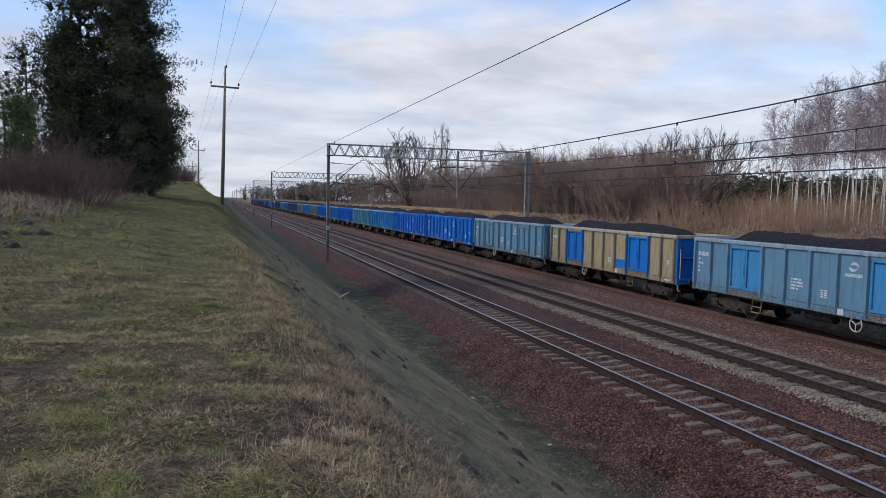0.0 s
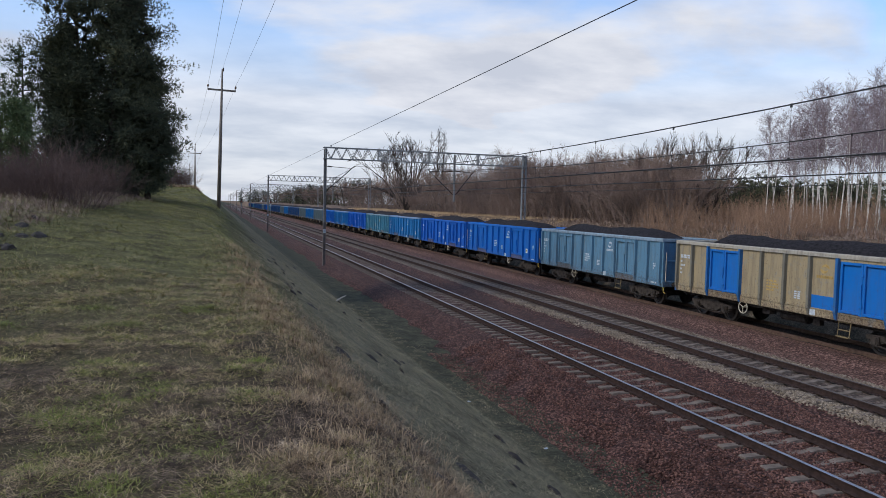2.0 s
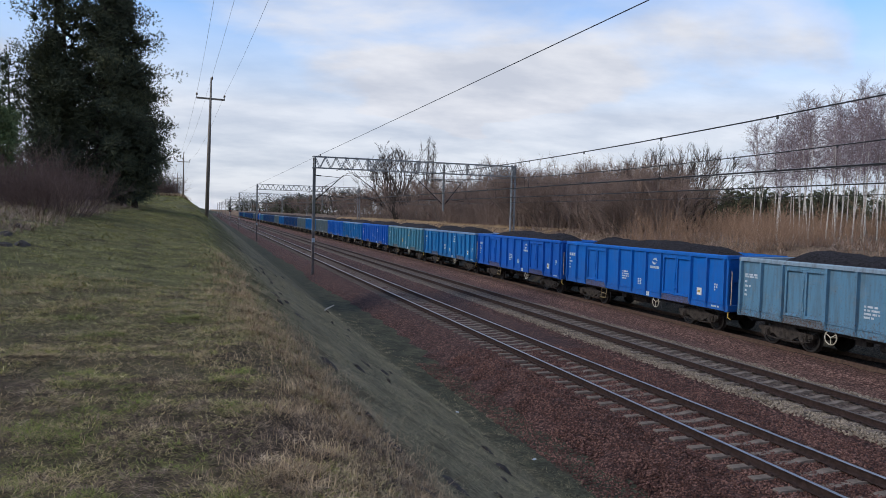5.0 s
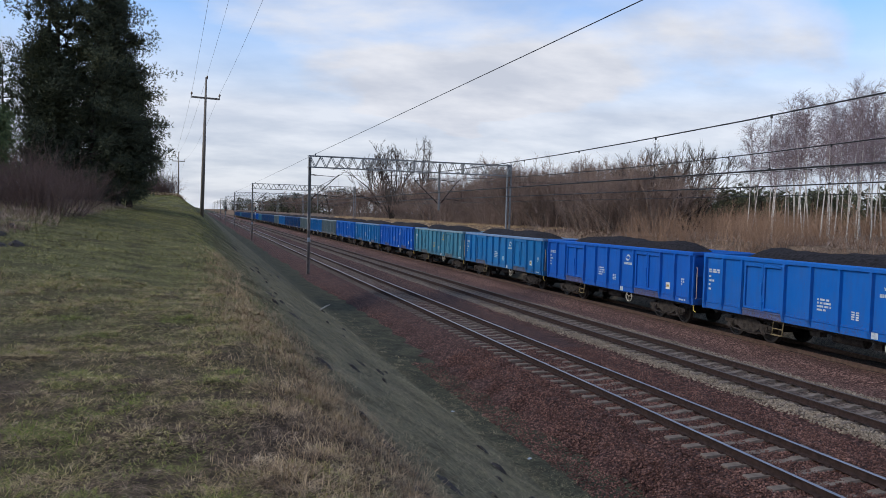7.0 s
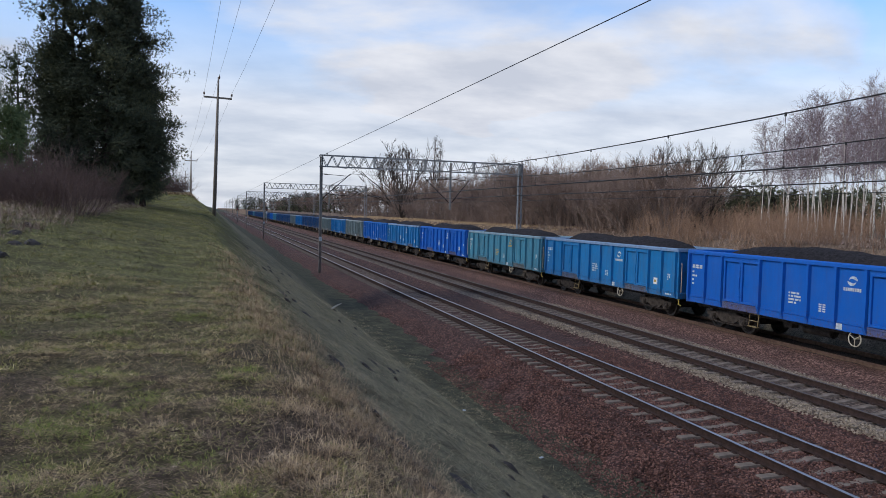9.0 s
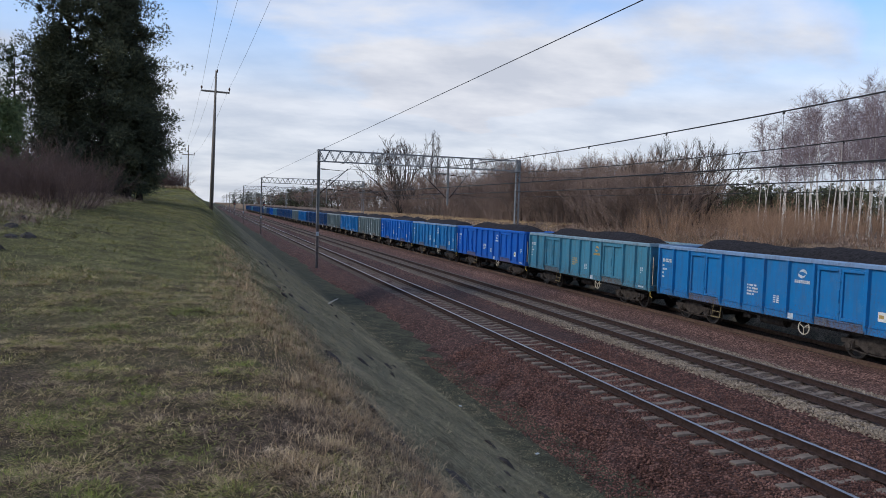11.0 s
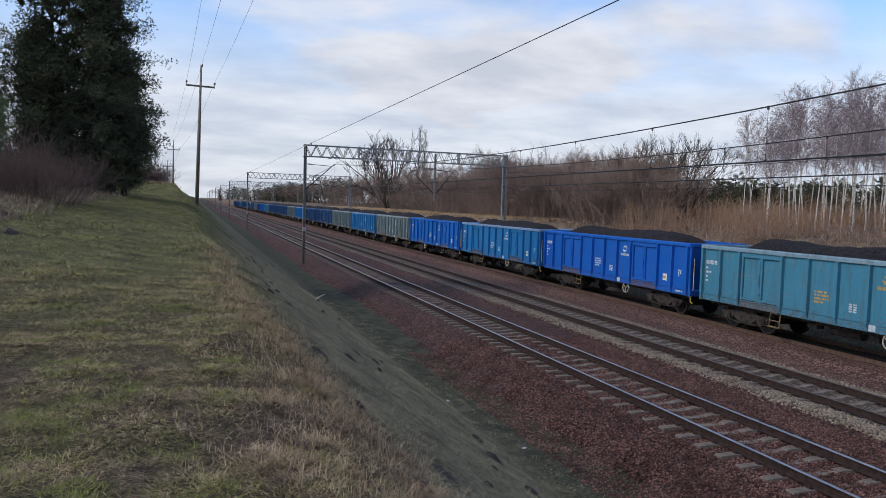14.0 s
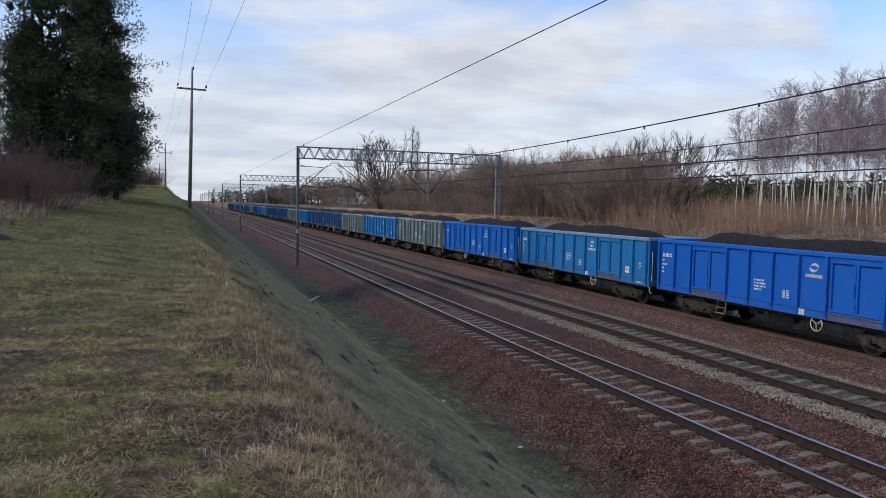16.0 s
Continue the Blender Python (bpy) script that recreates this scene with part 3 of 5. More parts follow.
def portal(far=False):
    root = tagged(new("catenary_portal"), "grey lattice steel portal spanning the three tracks, with wire brackets", "catenary portal", "overhead line portals")
    top, low = 8.96, 8.06
    # left post: slim rolled section with flanges
    def rolled(z0, z1):
        m, h = (z0 + z1) / 2, z1 - z0
        return Shape().box((POST_L - 0.10, 0, m), (0.025, 0.2, h)).box((POST_L + 0.10, 0, m), (0.025, 0.2, h)).box((POST_L, 0, m), (0.19, 0.02, h))

    post = part("post", rolled(2.9, 8.85), M_POST, root, "slim weathered grey post")
    # below 2.9 m the post is browner and darker
    part("post_base", rolled(-0.85, 2.9), M_POST_FOOT, post, "browner, darker foot of the post")
    part("footing", Shape().box((POST_L, 0, -0.98), (0.6, 0.6, 0.5), taper=0.8), M_CONCRETE, post)
    part("number_plate", Shape().box((POST_L, -0.115, 2.2), (0.24, 0.012, 0.32)), M_WHITE, post, "small blank white plate")
    # right post: laced from two channels
    s = Shape()
    for e in (-0.17, 0.17):
        s.box((POST_R + e, 0, 5.2), (0.06, 0.26, 7.8))
    if not far:
        for k in range(13):
            z = 1.7 + 0.55 * k
            a, b = Vector((POST_R - 0.17, -0.1, z)), Vector((POST_R + 0.17, -0.1, z + 0.5))
            s.tube([a, b] if k % 2 else [(b.x, b.y, a.z), (a.x, a.y, b.z)], 0.025, 4)
    part("post", s, M_GALV, root, "laced grey steel post")
    # beam: four chords with zigzag lacing
    ch = Shape()
    for dy in (-0.28, 0.28):
        for z in (low, top):
            ch.box(((POST_L + POST_R) / 2, dy, z), (POST_R - POST_L + 0.3, 0.07, 0.075))
    beam = part("beam_chord", ch, M_GALV, root)
    n = 40
    w = (POST_R - POST_L) / n
    bar = {}
    for up in (0, 1):
        za, zb = (low, top) if up else (top, low)
        bar[up] = Shape().tube([(0, 0, za), (w, 0, zb)], 0.028, 4).mesh("lacing_bar")
    for dy in (-0.28, 0.28):
        for k in range(n):
            part("lacing_bar", bar[k % 2], M_GALV, beam).location = (POST_L + w * k, dy, 0)
    for k in range(0, n + 1, 5):
        part("batten", Shape().box((POST_L + w * k, 0, (low + top) / 2), (0.05, 0.6, 0.9 if k % 10 == 0 else 0.05)), M_GALV, beam)
    # hanging post between the middle and the far track
    hang = part("hanger_post", Shape().bevel_box((HANGER, 0, 6.85), (0.16, 0.16, 4.0), 0.03, 2), M_POST, root, "pale hanging post")
    part("crossarm", Shape().box((HANGER - 0.5, 0, 7.55), (1.2, 0.08, 0.08)), M_GALV, hang)
    # brackets that hold the wires
    for px, side, tx in ((POST_L, 1, TRACK_X[0]), (HANGER, -1, TRACK_X[1]), (HANGER, 1, TRACK_X[2])):
        br = Shape()
        reach = min(abs(tx - px), 2.4)
        tip = (px + side * reach, 0, 7.55)
        br.tube([(px + side * 0.12, 0, 5.45), tip], 0.035, 6)
        br.tube([(px + side * 0.12, 0, 7.45), (px + side * (reach - 0.25), 0, 7.35)], 0.025, 6)
        br.tube([(px + side * 0.5, 0, 5.85), (px + side * (reach + 0.1), 0, 5.72)], 0.022, 6)
        b = part("bracket", br, M_WIRE, root, "dark slanting bracket tube")
        for a, c in (((px + side * 0.2, 0, 5.53), (px + side * 0.55, 0, 5.88)), ((px + side * 0.2, 0, 7.45), (px + side * 0.55, 0, 7.43))):
            a, c = Vector(a), Vector(c)
            pts = [a.lerp(c, k / 10) for k in range(11)]
            part("insulator", Shape().tube(pts, [0.065 if k % 2 else 0.03 for k in range(11)], 8), M_PORCELAIN, b)
    part("insulator", Shape().tube([(POST_L + 0.45, 0, top + 0.03 * k) for k in range(8)], [0.06 if k % 2 else 0.03 for k in range(8)], 8), M_PORCELAIN, root)
    return root


def wire(name, pts, r, label):
    tagged(part(name, Shape().tube(pts, r, 5), M_WIRE), label, "overhead wire")


def build_overhead():
    first = portal()
    first.location = (0, PORTAL_Y[0], 0)
    for y in PORTAL_Y[1:]:
        copy_thing(first, Matrix.Translation((0, y, 0)))
    copy_thing(first, Matrix.Translation((0, PORTAL_Y[0] - 67.6, 0)))
    posts = [PORTAL_Y[0] - 67.6] + PORTAL_Y
    for i, tx in enumerate(TRACK_X):
        zc, zm = 5.56, 7.55
        wire("contact_wire", [(tx, y, zc) for y in posts], 0.019 if i < 2 else 0.013, "dark copper contact wire stretched above the track")
        pts, drops = [], Shape()
        for a, b in zip(posts, posts[1:]):
            for k in range(16):
                u = k / 16
                pts.append((tx, a + (b - a) * u, zm - 4 * 1.06 * u * (1 - u)))
            for k in range(17):
                u = (k * 3.9 + (0.3, 3.35, 1.6)[i] + 0.6) / 67.6
                if u > 0.98:
                    continue
                z = zm - 4 * 1.06 * u * (1 - u)
                drops.tube([(tx, a + (b - a) * u, zc), (tx, a + (b - a) * u, z)], 0.004, 3)
                drops.box((tx, a + (b - a) * u, z - 0.02), (0.02, 0.05, 0.08))
                drops.box((tx, a + (b - a) * u, zc + 0.02), (0.02, 0.07, 0.04))
        wire("messenger_wire", pts, 0.016 if i < 2 else 0.011, "dark sagging carrier wire with droppers")
        tagged(part("dropper_wires", drops, M_WIRE), "thin vertical droppers between carrier and contact wire", "overhead wire", kind="stuff")
    pts = []
    for a, b in zip(posts, posts[1:]):
        for k in range(10):
            u = k / 10
            pts.append((POST_L + 0.45, a + (b - a) * u, 9.14 - 4 * 0.02 * u * (1 - u)))
    wire("feeder_wire", pts, 0.0135, "dark feeder wire running over the portal posts")


def build_power_line():
    spots = [(-10.78, 55.0), (-14.3, 126.0), (-17.6, 197.0), (-20.9, 268.0)]
    tops = []
    for x, y in spots:
        z0 = float(ground_z(x, y)) - 0.3
        zt = 13.9 if y < 60 else 13.6
        root = tagged(new("power_pole"), "tall weathered wooden power pole with a crossarm", "power pole", "power poles on the bank")
        root.matrix_basis = Matrix.Translation((x, y, z0)) @ Matrix.Rotation(radians(1.2 if y < 60 else 0), 4, "Y")
        h = zt - z0
        shaft = part("pole", Shape().tube([(0, 0, 0), (0, 0, h * 0.5), (0, 0, h)], [0.145, 0.125, 0.06], 10), M_WOOD, root, smooth=True)
        part("crossarm", Shape().box((0, 0, h - 1.50), (1.95, 0.10, 0.12)), M_WOOD, root)
        ends = []
        for ex in (-0.95, 0.95):
            pin = Shape().tube([(ex, 0, h - 1.45), (ex, 0, h - 1.20)], [0.02, 0.02], 6).tube([(ex, 0, h - 1.32), (ex, 0, h - 1.22), (ex, 0, h - 1.14)], [0.06, 0.075, 0.04], 8)
            part("insulator", pin, M_PORCELAIN, root)
            ends.append((x + ex + (0.19 if y < 60 else 0), y, z0 + h - 1.14))
        part("insulator", Shape().tube([(0.06, 0, h - 0.15), (0.06, 0, h), (0.06, 0, h + 0.1)], [0.05, 0.07, 0.035], 8), M_PORCELAIN, root)
        ends.append((x + 0.06 + (0.2 if y < 60 else 0), y, z0 + h + 0.1))
        tops.append(ends)
    x, y = spots[0]
    behind = [(px + 2.4, py - 71.0, pz + 1.1) for px, py, pz in tops[0]]
    for k in range(3):
        pts = []
        chain = [behind[k]] + [t[k] for t in tops]
        for a, b in zip(chain, chain[1:]):
            for i in range(12):
                u = i / 12
                p = Vector(a).lerp(Vector(b), u)
                p.z -= 4 * 0.9 * u * (1 - u)
                pts.append(p)
        pts.append(chain[-1])
        wire("power_wire", pts, 0.0065, "thin power wire hung between the wooden poles")


def build_signals():
    for x, y in ((-2.6, 262.0), (7.4, 262.0)):
        root = tagged(new("railway_signal"), "distant railway signal with a dark head and red light", "railway signal", "signals beside the tracks")
        root.location = (x, y, 0)
        part("mast", Shape().tube([(0, 0, -0.7), (0, 0, 5.2)], 0.08, 6), M_GALV, root)
        head = part("head", Shape().bevel_box((0, -0.12, 4.6), (0.55, 0.2, 1.5), 0.1, 1), M_BLACK, root)
        part("lens", Shape().tube([(0, -0.24, 4.3), (0, -0.32, 4.3)], 0.16, 8), M_RED, head)
        part("warning_plate", Shape().box((0, -0.1, 3.2), (0.3, 0.03, 0.9)), M_WHITE, root)


# ---- coal wagons ----
PITCH = 14.123
# third blue, for far wagons: rib shade at grazing angles darkened into the paint
BLUE, ROYAL, SHADED_BLUE = (0.0003, 0.104, 0.40, 0.4), (0.0003, 0.090, 0.40, 0.35), (0.005, 0.056, 0.165, 0.95)
SKY, TEAL, PALE = (0.004, 0.140, 0.36, 0.7), (0.042, 0.186, 0.275, 0.85), (0.090, 0.198, 0.290, 0.9)
GREY, TAN, DOORBLUE = (0.12, 0.165, 0.175, 1), (0.31, 0.245, 0.145, 1), (0.002, 0.125, 0.43, 0.5)
RIB_BLUE = (0.012, 0.11, 0.30, 0.8)
# near to far: side colour, door colour, turned end for end, marks
WAGONS = [
    (PALE, (0.03, 0.20, 0.42, 1), False), (TAN, DOORBLUE, True), (PALE, PALE, True), (BLUE, BLUE, False), (ROYAL, ROYAL, False), (SKY, SKY, False),
    (TEAL, TEAL, False), (ROYAL, ROYAL, False), (SKY, SKY, False), (BLUE, BLUE, True), (GREY, GREY, False), (SKY, SKY, False), (GREY, GREY, True),
    (SHADED_BLUE, SHADED_BLUE, False), (SHADED_BLUE, SHADED_BLUE, False), (SKY, SKY, True), (GREY, GREY, False), (SHADED_BLUE, SHADED_BLUE, False), (SHADED_BLUE, SHADED_BLUE, False), (SHADED_BLUE, SHADED_BLUE, False),
    (TEAL, TEAL, False), (BLUE, BLUE, True), (SHADED_BLUE, SHADED_BLUE, False), (GREY, GREY, False), (SHADED_BLUE, SHADED_BLUE, False), (SHADED_BLUE, SHADED_BLUE, False), (SHADED_BLUE, SHADED_BLUE, False),
    (SHADED_BLUE, SHADED_BLUE, False), (SHADED_BLUE, SHADED_BLUE, False), (TEAL, TEAL, False), (SHADED_BLUE, SHADED_BLUE, False), (SHADED_BLUE, SHADED_BLUE, False), (SHADED_BLUE, SHADED_BLUE, False), (SHADED_BLUE, SHADED_BLUE, False),
]
DETAILED = 14
LONG = 0.17   # the newer wagons have wider doors, and each half is longer by this
BAYS = [("panel", 1.05), ("panel", 1.05), ("door", 1.95), ("panel", 1.175), ("panel", 1.175), ("panel", 1.175), ("panel", 1.175), ("door", 1.95), ("panel", 1.05), ("panel", 1.05)]
FIRST_GAP = 27.37   # y of the coupling behind the first wagon at the start


def run(t):
    """How far the train has rolled after t seconds."""
    return 6.86534 * t - 0.119870 * t ** 2 + 0.00867847 * t ** 3 - 0.000243258 * t ** 4


def panel_mesh(w):
    s = Shape()
    # sheet with a pressed border, thicker sill below
    s.box((-1.405, 0, 2.12), (0.03, w, 1.88))
    s.box((-1.425, 0, 1.08), (0.07, w, 0.22))
    s.box((-1.425, 0, 1.235), (0.05, w - 0.1, 0.05))
    return s.mesh("side_panel")


def leaf_mesh(w):
    s = Shape()
    s.box((-1.375, 0, 2.10), (0.03, w, 1.70))
    for e in (-1, 1):
        s.bevel_box((-1.43, e * (w / 2 - 0.05), 2.10), (0.085, 0.09, 1.70), 0.012, 2)
    for z in (1.30, 2.90):
        s.bevel_box((-1.43, 0, z), (0.085, w - 0.19, 0.09), 0.012, 1)
    return s.mesh("door_leaf")


def post_mesh():
    s = Shape()
    # hat-section rib, cut back at its foot
    prof = [(0.0, -0.060), (-0.135, -0.050), (-0.135, 0.050), (0.0, 0.060)]
    rows = [(0.97, 0.35), (1.22, 1.0), (3.05, 1.0)]
    for z, k in rows:
        for a, b in prof:
            s.v.append((-1.42 + a * k, b, z))
    for i in range(2):
        for j in range(3):
            s.f.append((i * 4 + j, (i + 1) * 4 + j, (i + 1) * 4 + j + 1, i * 4 + j + 1))
    s.f += [(0, 1, 2, 3), (8, 11, 10, 9)]
    return s.mesh("side_post")


def ring(shape, c, r, tube_r, axis, n=20):
    pts = []
    for k in range(n + 1):
        a = 2 * math.pi * k / n
        p = [0, 0, 0]
        o = [i for i in range(3) if i != axis]
        p[o[0]], p[o[1]], p[axis] = c[o[0]] + r * math.cos(a), c[o[1]] + r * math.sin(a), c[axis]
        pts.append(p)
    shape.tube(pts, tube_r, 5, False)


def lathe(shape, prof, axis_pt, n=20):
    """Turns (offset along x, radius) pairs round the x axis through axis_pt."""
    k = len(shape.v)
    for x, r in prof:
        for j in range(n):
            a = 2 * math.pi * j / n
            shape.v.append((axis_pt[0] + x, axis_pt[1] + r * math.cos(a), axis_pt[2] + r * math.sin(a)))
    for i in range(len(prof) - 1):
        for j in range(n):
            e = (j + 1) % n
            shape.f.append((k + i * n + j, k + (i + 1) * n + j, k + (i + 1) * n + e, k + i * n + e))


def wheel_mesh():
    s = Shape()
    for e in (-1, 1):
        prof = [(0.07, 0.0), (0.07, 0.10), (0.03, 0.14), (0.02, 0.36), (0.065, 0.38), (0.065, 0.455), (-0.05, 0.465), (-0.07, 0.49), (-0.075, 0.38), (-0.02, 0.36), (-0.03, 0.12)]
        lathe(s, [(e * x + e * 0.7535, r) for x, r in prof], (0, 0, 0), 16)
        # spoke-like holes in the web show the turning
        for k in range(4):
            a = k * math.pi / 2
            s.box((e * 0.79, 0.25 * math.cos(a), 0.25 * math.sin(a)), (0.03, 0.07, 0.07))
    s.tube([(-1.02, 0, 0), (1.02, 0, 0)], 0.075, 10)
    return s.mesh("wheelset")


def bogie_side_mesh(e):
    s = Shape()
    x = e * 1.03
    # cranked side frame
    prof = [(-1.28, 0.52), (-1.28, 0.66), (-0.62, 0.70), (-0.42, 0.82), (0.42, 0.82), (0.62, 0.70), (1.28, 0.66), (1.28, 0.52), (0.62, 0.50), (0.36, 0.34), (-0.36, 0.34), (-0.62, 0.50)]
    s.prism(prof, (x, 0, 0), 0.10, 0)
    for w in (-0.9, 0.9):
        s.tube([(e * 0.98, w, 0.46), (e * 1.16, w, 0.46)], 0.145, 12)
        s.tube([(e * 1.16, w, 0.46), (e * 1.19, w, 0.46)], 0.09, 10)
        s.box((x, w, 0.50), (0.2, 0.30, 0.26))
        for d in (-0.23, 0.23):
            for k in range(3):
                s.tube([(x, w + d, 0.44 + 0.075 * k), (x, w + d, 0.485 + 0.075 * k)], 0.075, 6)
    for w in (-0.2, 0.0, 0.2):
        for k in range(4):
            s.tube([(x, w, 0.42 + 0.075 * k), (x, w, 0.465 + 0.075 * k)], 0.08, 6)
    s.tube([(x + e * 0.08, -1.2, 0.40), (x + e * 0.08, -0.45, 0.30), (x + e * 0.08, 0.45, 0.30), (x + e * 0.08, 1.2, 0.40)], 0.025, 5)
    return s.mesh("side_frame")


def coal_mesh(seed):
    r = np.random.RandomState(seed)
    nx, ny = 13, 60
    X, Y = np.meshgrid(np.linspace(-1.37, 1.37, nx), np.linspace(-6.3, 6.3, ny))
    u = np.abs(X) / 1.37
    v = np.abs(Y) / 6.3
    # a long heap, lower at both ends, with two or three loader humps
    ridge = 0.64 * (1 - u ** 2.4) * step(0.04, 0.36, 1 - v)
    hump = 0.06 * np.cos(Y * 1.05 + r.uniform(0, 6)) * (1 - u ** 2) * step(0, 0.3, 1 - v)
    Z = 2.88 + ridge + hump + 0.05 * wave(X, Y, 5.0, seed) + 0.02 * r.uniform(-1, 1, X.shape)
    Z = np.where(v > 0.98, 2.72, Z)
    idx = np.arange(nx * ny).reshape(ny, nx)
    faces = np.stack([idx[:-1, :-1], idx[:-1, 1:], idx[1:, 1:], idx[1:, :-1]], -1).reshape(-1, 4)
    # closed below by a flat underside resting on the floor of the load
    top = np.stack([X, Y, Z], -1).reshape(-1, 3)
    return raw_mesh("coal_load", top, faces, M_COAL)


def bars(shape, x, rows, y0, z0, h=0.075, gap=0.055):
    """Rows of short bars on the side at x, reading towards -y."""
    for i, lens in enumerate(rows):
        y = y0
        for ln in lens:
            shape.box((x, y - ln / 2, z0 - i * (h + gap)), (0.004, ln, h))
            y -= ln + 0.05


def mark_meshes():
    logo = Shape()
    # two curved blades round a small gap
    for e in (-1, 1):
        n, q = 10, len(logo.v)
        for k in range(n + 1):
            u = k / n
            a = math.pi * (-0.02 + 1.0 * u)
            w = 1 - 0.66 * math.sin(math.pi * u ** 0.75) ** 0.8
            for r in (1.0, w):
                yy, zz = 0.20 * math.cos(a) * r + 0.035, 0.165 * math.sin(a) * r + 0.012
                logo.v.append((-1.427, -e * yy * 0.85, 2.64 + e * zz * 0.9))
        for k in range(n):
            logo.f.append((q + 2 * k, q + 2 * k + 2, q + 2 * k + 3, q + 2 * k + 1))
    word = Shape()
    y = 0.34
    for ln in (0.07, 0.07, 0.07, 0.07, 0.07, 0.07, 0.07, 0.07):
        word.box((-1.426, y - ln / 2, 2.36), (0.004, ln, 0.11))
        y -= ln + 0.018
    number = Shape()
    bars(number, -1.426, [(0.07, 0.2, 0.12), (0.07, 0.1, 0.3), (0.26, 0.16, 0.06), (0.22, 0.1)], 0.34, 1.98, 0.065, 0.05)
    grid = Shape()
    bars(grid, -1.426, [(0.12, 0.12)] * 4, 0.15, 1.72, 0.05, 0.025)
    plate = Shape()
    bars(plate, -1.426, [(0.16, 0.2, 0.18), (0.18, 0.22, 0.14)], 0.38, 2.55, 0.07, 0.015)
    bars(plate, -1.426, [(0.12,), (0.16, 0.1), (0.1,), (0.14,)], 0.38, 2.28, 0.08, 0.09)
    small = Shape()
    bars(small, -1.426, [(0.08, 0.06), (0.05, 0.09), (0.07,)], 0.12, 1.98, 0.075, 0.03)
    bars(small, -1.466, [(0.30, 0.10)], 0.2, 1.10, 0.07, 0.03)
    return {k: s.mesh(k) for k, s in (("small_marks", small), ("logo_mark", logo), ("lettering", word), ("number_block", number), ("weight_grid", grid), ("data_panel", plate))}


WM = {}


def wagon_meshes():
    WM["panel_s"], WM["panel_l"], WM["leaf"], WM["post"] = panel_mesh(1.05), panel_mesh(1.175), leaf_mesh(0.885), post_mesh()
    WM.update(mark_meshes())
    WM["rail"] = Shape().prism([(-1.50, 3.05), (-1.36, 3.05), (-1.36, 3.20), (-1.47, 3.20), (-1.50, 3.16)], (0, 0, 0), 12.92, 1).mesh("top_rail")
    WM["under_door"] = Shape().box((-1.40, 0, 1.09), (0.09, 1.95, 0.23)).box((-1.44, 0, 1.215), (0.08, 1.8, 0.05)).box((-1.45, 0, 1.0), (0.05, 1.8, 0.05)).box((-1.44, -0.5, 1.12), (0.03, 0.12, 0.14)).box((-1.44, 0.5, 1.12), (0.03, 0.12, 0.14)).mesh("door_sill")
    WM["lintel"] = Shape().box((-1.42, 0, 3.0), (0.06, 1.9, 0.10)).mesh("door_lintel")
    wide = 1.95 + LONG
    WM["leaf_long"] = leaf_mesh(0.885 + LONG / 2)
    WM["rail_long"] = Shape().prism([(-1.50, 3.05), (-1.36, 3.05), (-1.36, 3.20), (-1.47, 3.20), (-1.50, 3.16)], (0, 0, 0), 12.92 + 2 * LONG, 1).mesh("top_rail")
    WM["under_door_long"] = Shape().box((-1.40, 0, 1.09), (0.09, wide, 0.23)).box((-1.44, 0, 1.215), (0.08, wide - 0.15, 0.05)).box((-1.45, 0, 1.0), (0.05, wide - 0.15, 0.05)).box((-1.44, -0.5, 1.12), (0.03, 0.12, 0.14)).box((-1.44, 0.5, 1.12), (0.03, 0.12, 0.14)).mesh("door_sill")
    WM["lintel_long"] = Shape().box((-1.42, 0, 3.0), (0.06, wide - 0.05, 0.10)).mesh("door_lintel")
    latch = Shape().tube([(-1.47, 0, 1.22), (-1.47, 0, 2.95)], 0.024, 6).box((-1.50, 0.02, 2.05), (0.05, 0.07, 0.42)).box((-1.50, 0.0, 1.55), (0.05, 0.13, 0.07)).box((-1.50, 0, 2.55), (0.04, 0.1, 0.05))
    WM["latch"] = latch.mesh("door_latch")
    floor = Shape().box((0, 0, 1.10), (2.7, 12.8, 0.16))
    floor.bevel_box((0, 0, 0.98), (0.5, 12.6, 0.30), 0.03, 1)
    for e in (-1, 1):
        floor.bevel_box((e * 1.1, 0, 0.95), (0.1, 12.7, 0.26), 0.02, 1)
    for k in range(9):
        floor.box((0, -5.6 + 1.4 * k, 0.95), (2.2, 0.1, 0.2))
    floor.tube([(-0.75, -0.5, 0.72), (-0.75, 0.7, 0.72)], 0.21, 12)
    floor.tube([(0.6, -1.5, 0.78), (0.6, 0.2, 0.78)], 0.12, 10)
    floor.tube([(-0.9, -5.4, 0.80), (-0.9, 5.4, 0.80)], 0.022, 5)
    floor.box((-0.85, 1.35, 0.78), (0.3, 0.42, 0.3)).box((-0.9, -1.1, 0.76), (0.2, 0.3, 0.34))
    WM["floor"] = floor.mesh("underframe")
    WM["end"] = Shape().box((0, 0, 2.12), (2.80, 0.05, 1.95)).mesh("end_wall")
    WM["end_rail"] = Shape().bevel_box((0, -0.05, 3.12), (2.96, 0.14, 0.16), 0.02, 0).mesh("end_top_rail")
    WM["end_sill"] = Shape().bevel_box((0, -0.06, 1.08), (2.86, 0.22, 0.28), 0.02, 0).mesh("end_sill")
    WM["end_post"] = Shape().bevel_box((0, -0.07, 2.12), (0.11, 0.1, 1.9), 0.015, 2).mesh("end_post")
    WM["end_rib"] = Shape().bevel_box((0, -0.055, 2.15), (2.7, 0.06, 0.09), 0.012, 0).mesh("end_rib")
    rails = Shape()
